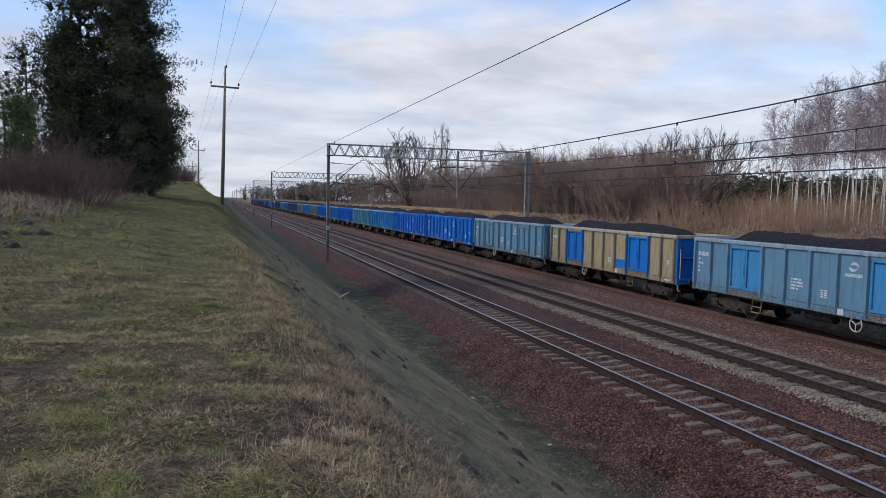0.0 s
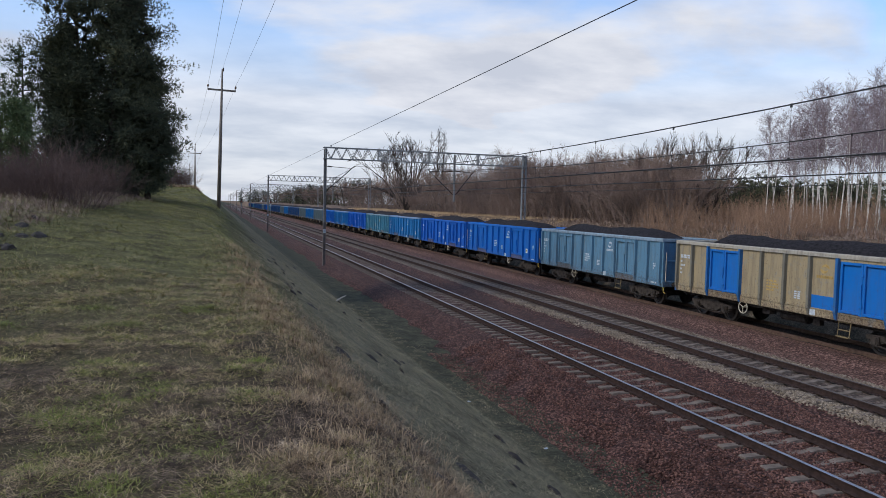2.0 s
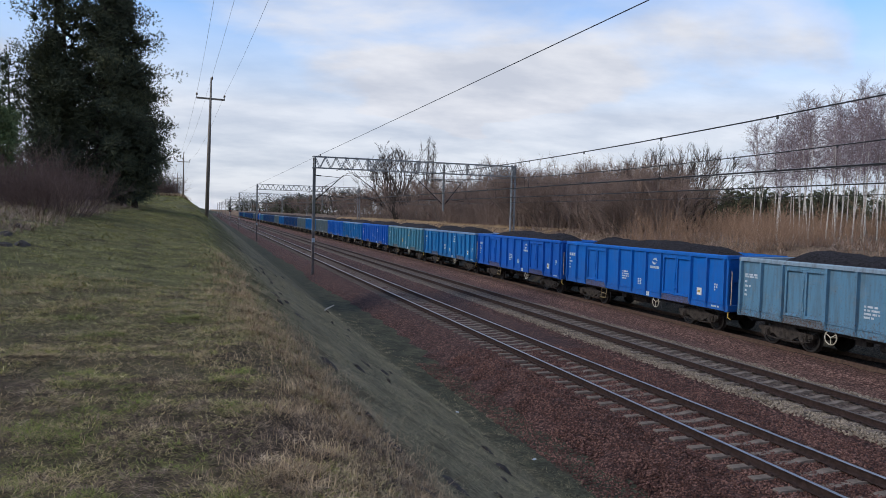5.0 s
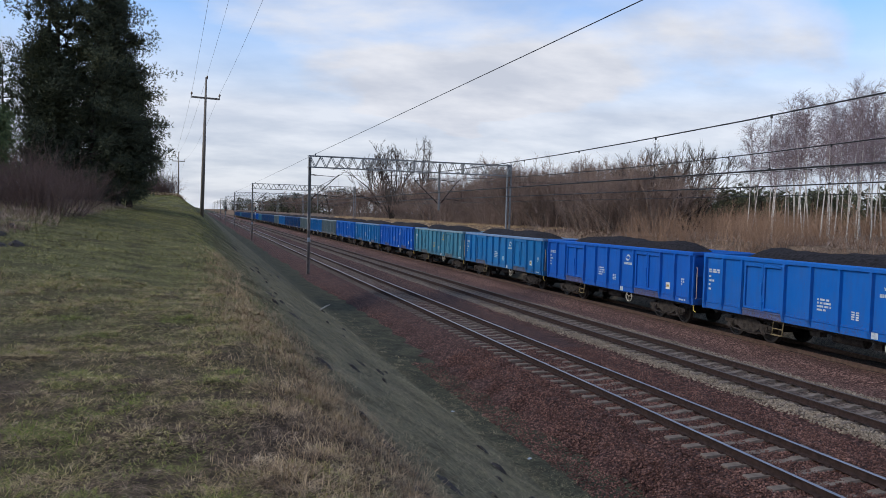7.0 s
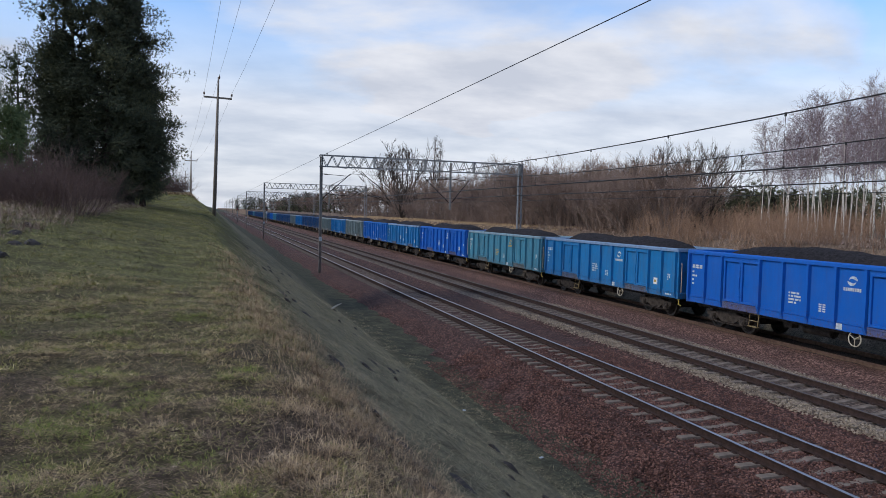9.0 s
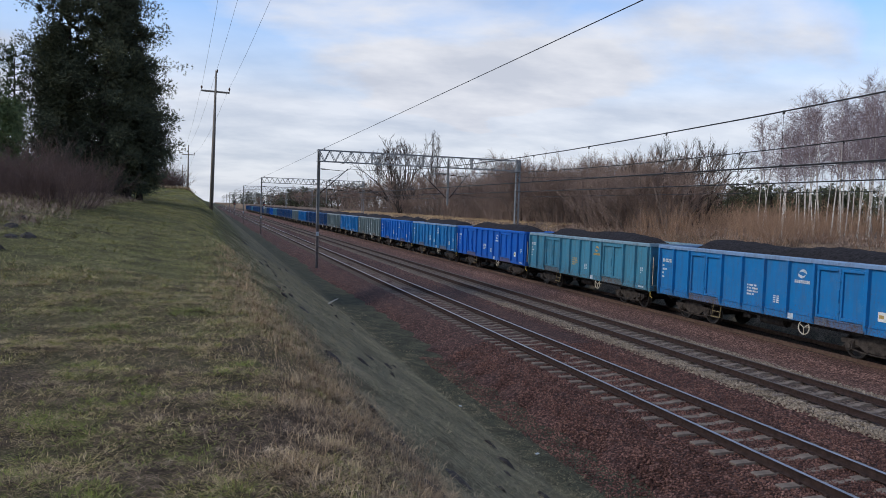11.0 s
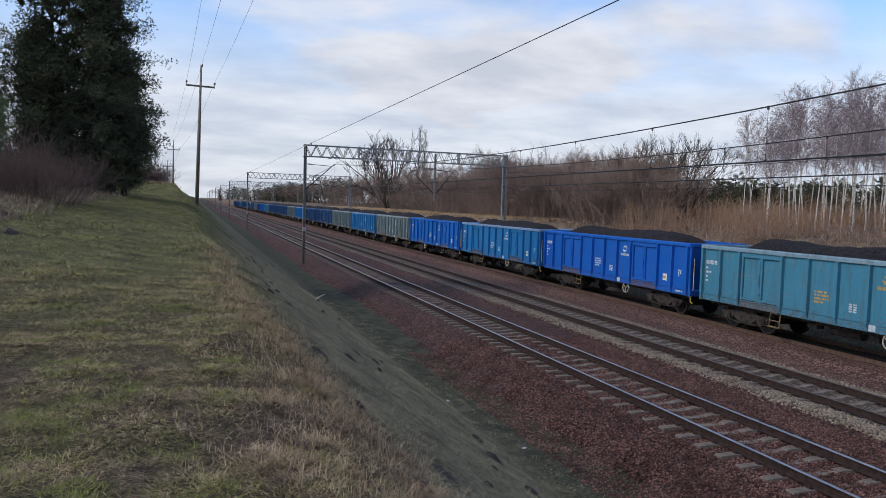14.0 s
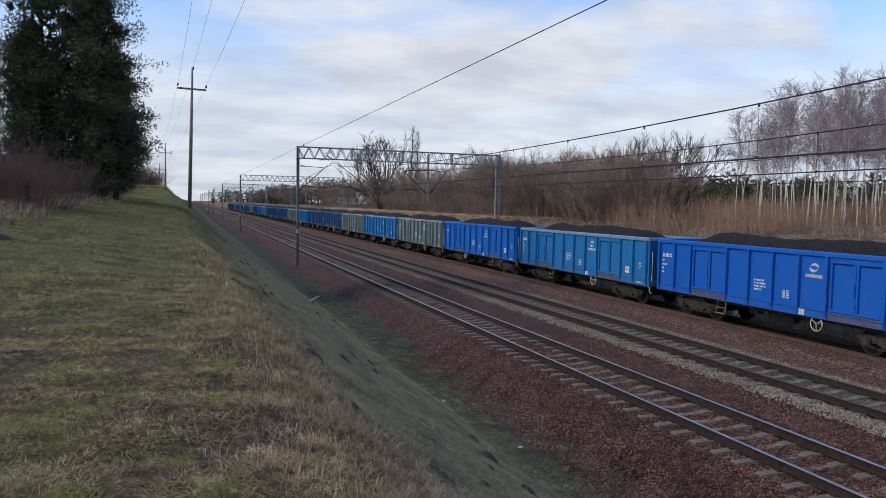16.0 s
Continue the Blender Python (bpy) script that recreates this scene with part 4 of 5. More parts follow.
    rails.tube([(-1.30, -0.16, 2.55), (-1.34, -0.24, 2.53), (-1.34, -0.24, 1.25), (-1.30, -0.16, 1.22)], 0.018, 6)
    WM["grab"] = rails.mesh("handrail")
    buf = Shape()
    for x in (0.0,):
        buf.tube([(x, -0.1, 1.05), (x, -0.42, 1.05)], 0.10, 10).tube([(x, -0.42, 1.05), (x, -0.56, 1.05)], 0.07, 10).tube([(x, -0.56, 1.05), (x, -0.60, 1.05)], [0.23, 0.22], 14)
    WM["buffer"] = buf.mesh("buffer")
    hook = Shape().box((0, -0.2, 1.04), (0.12, 0.3, 0.16)).tube([(0, -0.3, 1.02), (0, -0.48, 0.98), (0, -0.6, 0.88), (0, -0.6, 0.7)], 0.045, 6)
    hook.tube([(-0.35, -0.1, 0.95), (-0.36, -0.35, 0.78), (-0.33, -0.5, 0.62)], 0.03, 6)
    WM["hook"] = hook.mesh("coupling")
    WM["hose_tap"] = Shape().box((-1.36, -0.12, 1.0), (0.08, 0.07, 0.16)).tube([(-1.36, -0.12, 0.95), (-1.36, -0.12, 0.72), (-1.33, -0.24, 0.66)], 0.022, 6).mesh("tail_lamp_bracket")
    wheel = Shape()
    ring(wheel, (-1.42, 0, 0.78), 0.24, 0.022, 0)
    for k in range(3):
        a = k * 2.094 + 0.5
        wheel.tube([(-1.42, 0, 0.78), (-1.42, 0.24 * math.cos(a), 0.78 + 0.24 * math.sin(a))], 0.016, 5)
    wheel.tube([(-1.2, 0, 0.78), (-1.44, 0, 0.78)], 0.03, 6)
    WM["handwheel"] = wheel.mesh("handbrake_wheel")
    st = Shape().tube([(-1.36, -0.24, 1.0), (-1.42, -0.24, 0.46), (-1.42, 0.24, 0.46), (-1.36, 0.24, 1.0)], 0.022, 6).tube([(-1.40, -0.24, 0.68), (-1.40, 0.24, 0.68)], 0.02, 6)
    st.box((-1.42, 0, 0.46), (0.12, 0.5, 0.03)).box((-1.38, 0, 0.95), (0.03, 0.5, 0.05))
    WM["stirrup"] = st.mesh("foot_step")
    WM["wheelset"] = wheel_mesh()
    WM["frame_l"], WM["frame_r"] = bogie_side_mesh(-1), bogie_side_mesh(1)
    WM["bolster"] = Shape().bevel_box((0, 0, 0.68), (1.95, 0.46, 0.30), 0.05, 0).box((0, -1.2, 0.6), (1.9, 0.12, 0.14)).box((0, 1.2, 0.6), (1.9, 0.12, 0.14)).mesh("bolster")
    tri = Shape()
    tri.prism([(-0.11, -0.09), (0.11, -0.09), (0.0, 0.11)], (0, -0.135, 2.86), 0.004, 1)
    WM["triangle"] = tri.mesh("warning_triangle")
    eb = Shape()
    for z, w in ((2.62, 0.9), (2.42, 0.5), (2.32, 0.55), (1.5, 1.2), (2.0, 0.7)):
        eb.box((-0.05, -0.128, z), (w, 0.004, 0.035))
    WM["end_marks"] = eb.mesh("end_lettering")
    WM["sticker"] = Shape().box((-1.424, 0, 1.60), (0.008, 0.30, 0.30)).mesh("notice_sticker")
    WM["sticker_sign"] = Shape().box((-1.430, 0.02, 1.60), (0.006, 0.17, 0.11)).mesh("sticker_sign")
    tag_ = Shape().box((-1.466, 0, 1.10), (0.01, 0.34, 0.2))
    WM["tag"] = tag_.mesh("sill_plate")
    mats = dict(leaf_long=M_PAINT, rail_long=M_PAINT, under_door_long=M_PAINT, lintel_long=M_PAINT, small_marks=M_WHITE, sticker=M_PAPER, sticker_sign=M_OCHRE, rail=M_PAINT, panel_s=M_PAINT, panel_l=M_PAINT, leaf=M_PAINT, post=M_PAINT, end=M_PAINT, end_rail=M_PAINT, end_sill=M_PAINT, end_post=M_PAINT, end_rib=M_PAINT, lintel=M_PAINT, under_door=M_PAINT, latch=M_PAINT, floor=M_BOGIE, grab=M_RAILING, buffer=M_WHEEL, hook=M_BLACK,
                hose_tap=M_YELLOW, handwheel=M_RAILING, stirrup=M_STEP, wheelset=M_WHEEL, frame_l=M_BOGIE, frame_r=M_BOGIE, bolster=M_BOGIE, triangle=M_YELLOW, end_marks=M_WHITE, tag=M_WHITE,
                logo_mark=M_WHITE, lettering=M_WHITE, number_block=M_WHITE, weight_grid=M_WHITE, data_panel=M_WHITE)
    for k, me in WM.items():
        me.materials.append(mats[k])
    for k in ("logo_mark", "lettering", "number_block"):
        me = WM[k].copy()
        me.materials.clear()
        me.materials.append(M_OCHRE)
        WM[k + "_ochre"] = me
    WM["patch"] = Shape().box((-1.4225, 0, 1.46), (0.006, 1.04, 0.50)).mesh("repaint_patch")
    WM["patch"].materials.append(M_PAINT)


HALF = Matrix.Rotation(math.pi, 4, "Z")


def put(name, key, parent, m=None, color=None):
    ob = new(name, WM[key])
    ob.parent = parent
    if m is not None:
        ob.matrix_local = m
    if color:
        ob.color = color
    return ob


def coal_wagon(side, door, turned, label, detailed):
    """An open high-sided bogie wagon; returns the root and its wheelsets."""
    more = 0.0 if side in (PALE, TAN, GREY) else LONG
    long = "_long" if more else ""
    root = tagged(new("coal_wagon"), label, "freight wagon", "wagons of the coal train")
    put("underframe", "floor", root)
    rib = side if side != TAN else (0.17, 0.16, 0.125, 1)
    worn = side if side in (BLUE, ROYAL, SHADED_BLUE) else tuple(0.6 * a + 0.4 * b for a, b in zip(side, (0.36, 0.38, 0.39, 1)))
    for flip in (Matrix(), HALF):
        y = -6.4 - more
        for kind, w in BAYS:
            w += more if kind == "door" else 0.0
            c = y + w / 2
            m = flip @ Matrix.Translation((0, c, 0))
            if kind == "panel":
                put("side_panel", "panel_s" if w < 1.1 else "panel_l", root, m, side)
            else:
                put("door_sill", "under_door" + long, root, m, tuple(0.5 * a + 0.5 * b for a, b in zip(side, (0.13, 0.088, 0.058, 1.6))))
                put("door_lintel", "lintel" + long, root, m, side)
                for e in (-1, 1):
                    leaf = put("door_leaf", "leaf" + long, root, flip @ Matrix.Translation((0, c + e * (0.452 + more / 4), 0)), door)
                    if e > 0 and detailed:
                        put("door_latch", "latch", leaf, Matrix.Translation((0, -0.452 - more / 4, 0)), door)
            by_door = kind == "door" or abs(y + 2.35) < 0.1 or abs(y - 4.3) < 0.1
            put("side_post", "post", root, flip @ Matrix.Translation((0, y, 0)), RIB_BLUE if side == TAN and by_door else rib)
            y += w
        put("side_post", "post", root, flip @ Matrix.Translation((0, y, 0)), rib)
        put("top_rail", "rail" + long, root, flip, worn)
        endm = flip @ Matrix.Translation((0, -6.43 - more, 0))
        end_paint = side if side != TAN else DOORBLUE
        wall = put("end_wall", "end", root, endm, end_paint)
        put("end_top_rail", "end_rail", root, endm, worn)
        put("end_sill", "end_sill", root, endm, end_paint)
        put("end_rib", "end_rib", wall, None, end_paint)
        for ex in (-1.38, -0.48, 0.48, 1.38):
            put("end_post", "end_post", wall, Matrix.Translation((ex, 0, 0)), end_paint)
        for ex in (-0.875, 0.875):
            put("buffer", "buffer", root, endm @ Matrix.Translation((ex, more * 0.95, 0)))
        put("coupling", "hook", root, endm @ Matrix.Translation((0, more, 0)))
        put("handrail", "grab", root, endm)
        if detailed:
            put("tail_lamp_bracket", "hose_tap", root, endm)
            tagged(put("end_lettering", "end_marks", wall), kind="stuff")
            put("warning_triangle", "triangle", wall)
        put("handbrake_wheel", "handwheel", root, flip @ Matrix.Translation((0, 2.15 if turned else -1.95, 0)))
        put("foot_step", "stirrup", root, flip @ Matrix.Translation((0, -2.65 if turned else 2.65, 0)))
        if detailed:
            for key, name, yy in (("logo_mark", "logo_mark", -1.76), ("lettering", "lettering", -1.76), ("number_block", "number_block", 0.59), ("weight_grid", "weight_grid", -0.59), ("data_panel", "data_panel", 5.87), ("small_marks", "small_marks", -5.87)):
                ochre = side in (TAN, TEAL) and key in ("logo_mark", "lettering", "number_block")
                tagged(put(name, key + ("_ochre" if ochre else ""), root, flip @ Matrix.Translation((0, yy + math.copysign(more, yy) * (abs(yy) > 3), 0))), kind="" if key == "logo_mark" else "stuff")
            if side in (BLUE, ROYAL, SKY):
                sticker = put("notice_sticker", "sticker", root, flip @ Matrix.Translation((0, -4.82 - more, 0)))
                put("sticker_sign", "sticker_sign", sticker)
            if side == TAN:
                put("repaint_patch", "patch", root, flip @ Matrix.Translation((0, -1.76, 0)), DOORBLUE)
            put("sill_plate", "tag", root, flip @ Matrix.Translation((0, -1.3, 0)))
    wheels = []
    for by in (-4.5, 4.5):
        bog = new("bogie")
        bog.parent = root
        bog.location = (0, by, 0)
        put("side_frame", "frame_l", bog)
        put("side_frame", "frame_r", bog)
        put("bolster", "bolster", bog)
        for wy in (-0.9, 0.9):
            ws = put("wheelset", "wheelset", bog, Matrix.Translation((0, wy, 0.46)))
            wheels.append((ws, wy))
    return root, wheels


TRAIN = []


def colour_words(c):
    return {BLUE: "bright blue", ROYAL: "royal blue", SHADED_BLUE: "shade-darkened blue", SKY: "light blue", TEAL: "faded teal", PALE: "faded pale blue-grey", GREY: "grey-green", TAN: "faded tan"}[c]


def build_train():
    wagon_meshes()
    loads = [coal_mesh(40 + k) for k in range(5)]
    made = {}
    for i, (side, door, turned) in enumerate(WAGONS):
        y = FIRST_GAP - PITCH / 2 + PITCH * i + (0.15 if i in (1, 2) else -0.05)
        label = "%s steel coal wagon%s, rolling on rails" % (colour_words(side), " with blue doors" if door in (DOORBLUE, WAGONS[0][1]) else "")
        root, wheels = coal_wagon(side, door, turned, label, i < DETAILED)
        load = tagged(new("coal_load", loads[i % 5]), "black heap of coal filling an open wagon", "coal", "coal loads")
        TRAIN.append((root, load, wheels, y, i))


# ---- trees and growth ----
def branch(rng, p, d, length, segs, wander, lift):
    pts = [Vector(p)]
    d = Vector(d).normalized()
    for _ in range(segs):
        d = (d + Vector((rng.gauss(0, wander), rng.gauss(0, wander), rng.gauss(0, wander) + lift))).normalized()
        pts.append(pts[-1] + d * (length / segs))
    return pts


def side_way(rng, d, angle):
    d = Vector(d).normalized()
    a = d.orthogonal().normalized()
    a.rotate(Matrix.Rotation(rng.uniform(0, 6.283), 3, d))
    return (d * math.cos(angle) + a * math.sin(angle)).normalized()


def at_len(pts, u):
    f = u * (len(pts) - 1)
    i = min(int(f), len(pts) - 2)
    return pts[i].lerp(pts[i + 1], f - i), (pts[i + 1] - pts[i]).normalized()


def bare_tree(name, rng, height, r0, limbs, subs, twigs, first=0.25, spread=0.8, droop=0.05, bark=None, twig_mat=None, label="", stems=1, limb_len=0.42, tip=0.9, twig_r=0.006, category="tree", group="", limb_r=0.55, sway=0.05):
    root = tagged(new(name), label, category, group)
    trunk, crown = Shape(), Shape()
    for s in range(stems):
        lean = Vector((rng.gauss(0, sway), rng.gauss(0, sway), 1)) if stems == 1 else Vector((rng.gauss(0, 0.34), rng.gauss(0, 0.34), 1))
        h = height * (1 if stems == 1 else rng.uniform(0.7, 1.0))
        main = branch(rng, (rng.gauss(0, 0.1) * (stems > 1), rng.gauss(0, 0.1) * (stems > 1), -0.2), lean, h, 9, sway, 0.02)
        rr = r0 / math.sqrt(stems)
        trunk.tube(main, [rr * (1.25 if i == 0 else 1 - 0.93 * i / 9) for i in range(10)], 7)
        for k in range(max(3, limbs // stems)):
            u = first + (0.97 - first) * (k + rng.random()) / max(3, limbs // stems)
            p, d = at_len(main, min(u, 0.99))
            ln = h * limb_len * (1.15 - u) * rng.uniform(0.7, 1.2) + 0.4
            r1 = rr * (1 - 0.9 * u) * limb_r + 0.008
            lp = branch(rng, p, side_way(rng, d, spread * rng.uniform(0.7, 1.15)), ln, 5, 0.13, droop)
            crown.tube(lp, [r1 * (1 - 0.85 * i / 5) for i in range(6)], 4, False)
            for j in range(subs):
                q, e = at_len(lp, rng.uniform(0.18, 1.0))
                l2 = ln * rng.uniform(0.25, 0.5) + 0.2
                sp = branch(rng, q, side_way(rng, e, rng.uniform(0.4, 0.9)), l2, 2, 0.16, droop)
                r2 = r1 * 0.4 + 0.004
                crown.tube(sp, [r2, r2 * 0.65, r2 * 0.25], 3, False)
                for _ in range(twigs):
                    w, e2 = at_len(sp, rng.uniform(0.1, 1.0))
                    way = side_way(rng, e2, rng.uniform(0.25, 0.8)) + Vector((0, 0, droop * 2))
                    crown.spike(w, w + way * rng.uniform(0.35, 1.0) * tip * (0.3 + l2 * 0.4), twig_r)
    part("trunk", trunk, bark or M_BARK, root, smooth=True)
    part("crown", crown, twig_mat or M_TWIG, root)
    return root


def forked_tree(rng, stems, length, label, r0=0.070, spread=(0.16, 0.46), depth=5, category="tree", name="bare_tree", open_out=0.85, tip=0.011):
    """A broad leafless tree whose limbs fork again and again into a dome."""
    root = tagged(new(name), label, category)
    trunk, crown = Shape(), Shape()

    def grow(p, d, ln, r, level):
        pts = branch(rng, p, d, ln, 3, 0.07, 0.05)
        (trunk if level == 0 else crown).tube(pts, [r, r * 0.9, r * 0.8, r * 0.68], 6 if level == 0 else (4 if level < 3 else 3), False)
        if level >= depth - 1:
            for _ in range(4):
                q, e = at_len(pts, rng.uniform(0.2, 1.0))
                crown.spike(q, q + side_way(rng, e, rng.uniform(0.15, 0.55)) * ln * rng.uniform(0.5, 1.0), tip)
        if level == depth:
            return
        for k in range(2 if level else 3):
            q, e = at_len(pts, 1.0 if k == 0 else rng.uniform(0.5, 1.0))
            grow(q, side_way(rng, e, rng.uniform(*spread)) + Vector((0, 0, 0.05)), ln * rng.uniform(0.66, 0.84), r * 0.62, level + 1)

    for s in range(stems):
        a = 6.283 * s / stems + rng.uniform(-0.2, 0.2)
        out = rng.uniform(0.25, open_out) if s else 0.05
        grow(Vector((math.cos(a) * 0.25, math.sin(a) * 0.25, -0.2)), (math.cos(a) * out, math.sin(a) * out, 1.0), length * rng.uniform(0.85, 1.05), r0, 0)
    part("trunk", trunk, M_BARK, root, smooth=True)
    part("crown", crown, M_TWIG_DARK, root)
    return root


def shrub(rng, height, stems, mat, label, group, twigs=14):
    """A tall many-stemmed shrub: curved stems that fork into a rounded, fine-twigged crown."""
    root = tagged(new("leafless_thicket"), label, "bush", group)
    st, tw = Shape(), Shape()

    def grow(p, d, ln, r, level):
        pts = branch(rng, p, d, ln, 3, 0.10, 0.045)
        (st if level < 2 else tw).tube(pts, [r, r * 0.86, r * 0.72, r * 0.56], 4 if level < 2 else 3, False)
        for _ in range((10, 5, 4, twigs)[level]):
            q, e = at_len(pts, rng.uniform(0.15, 1.0))
            way = side_way(rng, e, rng.uniform(0.2, 0.85)) + Vector((0, 0, 0.12))
            l2 = min(ln * rng.uniform(0.35, 0.8), 1.3)
            tw.spike(q, q + way * l2, 0.0085)
            for _ in range(2):
                w = q + way * l2 * rng.uniform(0.2, 0.8)
                tw.spike(w, w + side_way(rng, way, rng.uniform(0.3, 0.8)) * l2 * rng.uniform(0.4, 0.8), 0.0065)
        if level == 3:
            return
        for k in range(3 if level < 2 else 2):
            q, e = at_len(pts, 1.0 if k == 0 else rng.uniform(0.45, 1.0))
            grow(q, side_way(rng, e, rng.uniform(0.2, 0.6)) + Vector((0, 0, 0.1)), ln * rng.uniform(0.55, 0.82), r * 0.6, level + 1)

    for s in range(stems):
        a = 6.283 * s / stems + rng.uniform(-0.4, 0.4)
        out = rng.uniform(0.15, 0.75)
        q = rng.uniform(0.2, 0.9)
        grow(Vector((math.cos(a) * q, math.sin(a) * q, -0.2)), (math.cos(a) * out, math.sin(a) * out, 1.0), height * rng.uniform(0.30, 0.40), 0.052, 0)
    tagged(part("stem_clump", st, M_BARK_GREY, root), kind="stuff")
    tagged(part("twig_crown", tw, mat, root), kind="stuff")
    return root


def brush(name, rng, height, width, stems, mat, label, twigs=9, subs=4, r=0.022, group="", lean=0.35, low=0.15):
    """A thicket plant: many stems from the ground, arching outwards."""
    root = tagged(new(name), label, "bush", group)
    st, tw = Shape(), Shape()
    for _ in range(stems):
        a, q = rng.uniform(0, 6.283), math.sqrt(rng.random())
        base = Vector((math.cos(a) * q * width * 0.42, math.sin(a) * q * width * 0.42, -0.15))
        out = Vector((math.cos(a) * lean * q + rng.gauss(0, 0.24), math.sin(a) * lean * q + rng.gauss(0, 0.24), 1))
        h = height * rng.uniform(0.55, 0.92) * (1.1 - 0.35 * q)
        pts = branch(rng, base, out, h, 4, 0.12, 0.03)
        st.tube(pts, [r * (1 - 0.85 * i / 4) for i in range(5)], 3, False)
        for k in range(twigs):
            p, d = at_len(pts, low + (1 - low) * rng.random() ** 0.75)
            ln = h * rng.uniform(0.12, 0.30)
            way = side_way(rng, d, rng.uniform(0.3, 0.95)) + Vector((0, 0, 0.15))
            e = p + way * ln
            tw.spike(p, e, r * 0.42)
            for _ in range(subs):
                w = p.lerp(e, rng.uniform(0.15, 0.95))
                tw.spike(w, w + side_way(rng, way, rng.uniform(0.25, 0.9)) * ln * rng.uniform(0.35, 0.8), r * 0.30)
    tagged(part("stem_clump", st, mat, root), kind="stuff")
    tagged(part("twig_crown", tw, mat, root), kind="stuff")
    return root


def tuft(shape, rng, p, d, length, n, width):
    """Needles on a twig's end: a fan of thin blades."""
    for _ in range(n):
        w = side_way(rng, d, rng.uniform(0.15, 1.1))
        s = w.orthogonal().normalized() * width
        b = p + w * length * rng.uniform(0.6, 1.1)
        k = len(shape.v)
        for q in (p - s, p + s, b):
            shape.v.append((q.x, q.y, q.z))
        shape.f.append((k, k + 1, k + 2))


def needle_clump(shape, rng, c, r, n, length, width, flat=0.85):
    """A lump of sprays round the end of a limb, open below."""
    for _ in range(n):
        d = Vector((rng.gauss(0, 1), rng.gauss(0, 1), rng.gauss(0.15, 1))).normalized()
        p = c + Vector((d.x * r, d.y * r, d.z * r * flat)) * rng.random() ** 0.6
        way = (d + Vector((0, 0, 0.25))).normalized()
        a = way.orthogonal().normalized()
        b = way.cross(a)
        for _ in range(5):
            w, k = rng.uniform(0, 6.283), rng.uniform(0.2, 1.1)
            out = way + (a * math.cos(w) + b * math.sin(w)) * k
            q = p + out * length * rng.uniform(0.5, 0.95)
            side = out.orthogonal().normalized() * width
            m = len(shape.v)
            for e in (p - side, p + side, q):
                shape.v.append((e.x, e.y, e.z))
            shape.f.append((m, m + 1, m + 2))


def evergreen(name, rng, stems, label, group, mat, limbs=70, clumps=6, sprays=24, needle=(0.20, 0.014), size=0.42, profile=None, rise=(-0.12, 0.30), lift=0.01, fill=12):
    """stems: (x, y, height, radius, lowest limb as a share of the height, trunk radius)."""
    root = tagged(new(name), label, "tree", group)
    trunk, limb, crown = Shape(), Shape(), Shape()
    profile = profile or ((0.0, 0.15, 0.4, 0.65, 0.85, 1.0), (0.70, 0.88, 1.0, 0.92, 0.72, 0.25))
    for sx, sy, height, radius, low, tr in stems:
        main = branch(rng, (sx, sy, -0.3), (rng.gauss(0, 0.02), rng.gauss(0, 0.02), 1), height, 9, 0.02, 0.0)
        trunk.tube(main, [tr * (1.3 if i == 0 else 1 - 0.9 * i / 9) for i in range(10)], 10)
        turn = rng.uniform(0, 6.28)
        for k in range(limbs):
            u = low + (0.99 - low) * (k + rng.random()) / limbs
            p, _ = at_len(main, u)
            turn += 2.4 + rng.uniform(-0.5, 0.5)
            ln = radius * float(np.interp(u, *profile)) * rng.choice((0.62, 0.78, 0.9, 1.0, 1.15)) * rng.uniform(0.9, 1.08)
            b = branch(rng, p, (math.cos(turn), math.sin(turn), rng.uniform(*rise)), ln, 5, 0.08, lift)
            limb.tube(b, [tr * 0.20, tr * 0.15, tr * 0.11, tr * 0.08, tr * 0.05, 0.008], 4, False)
            for _ in range(fill):
                q, e = at_len(b, rng.uniform(0.03, 0.60))
                tuft(crown, rng, q + Vector((0, 0, rng.uniform(-0.25, 0.25))), side_way(rng, e, 0.9), rng.uniform(0.35, 0.6), 8, 0.06)
            n = max(2, int(clumps * (0.35 + 0.65 * ln / radius)))
            for m in range(n):
                q, e = at_len(b, 0.28 + 0.72 * (m + rng.random() * 0.6) / n)
                r = size * rng.uniform(0.65, 1.2)
                q = q + Vector((rng.gauss(0, 0.2), rng.gauss(0, 0.2), rng.gauss(0.0, 0.12))) * min(1.0, ln * 0.5)
                needle_clump(crown, rng, q, r, max(6, int(sprays * (r / size) ** 2)), needle[0], needle[1])
    part("trunk", trunk, M_BARK, root, smooth=True)
    tagged(part("limb_whorl", limb, M_BARK, root), kind="stuff")
    part("crown", crown, mat, root)
    return root


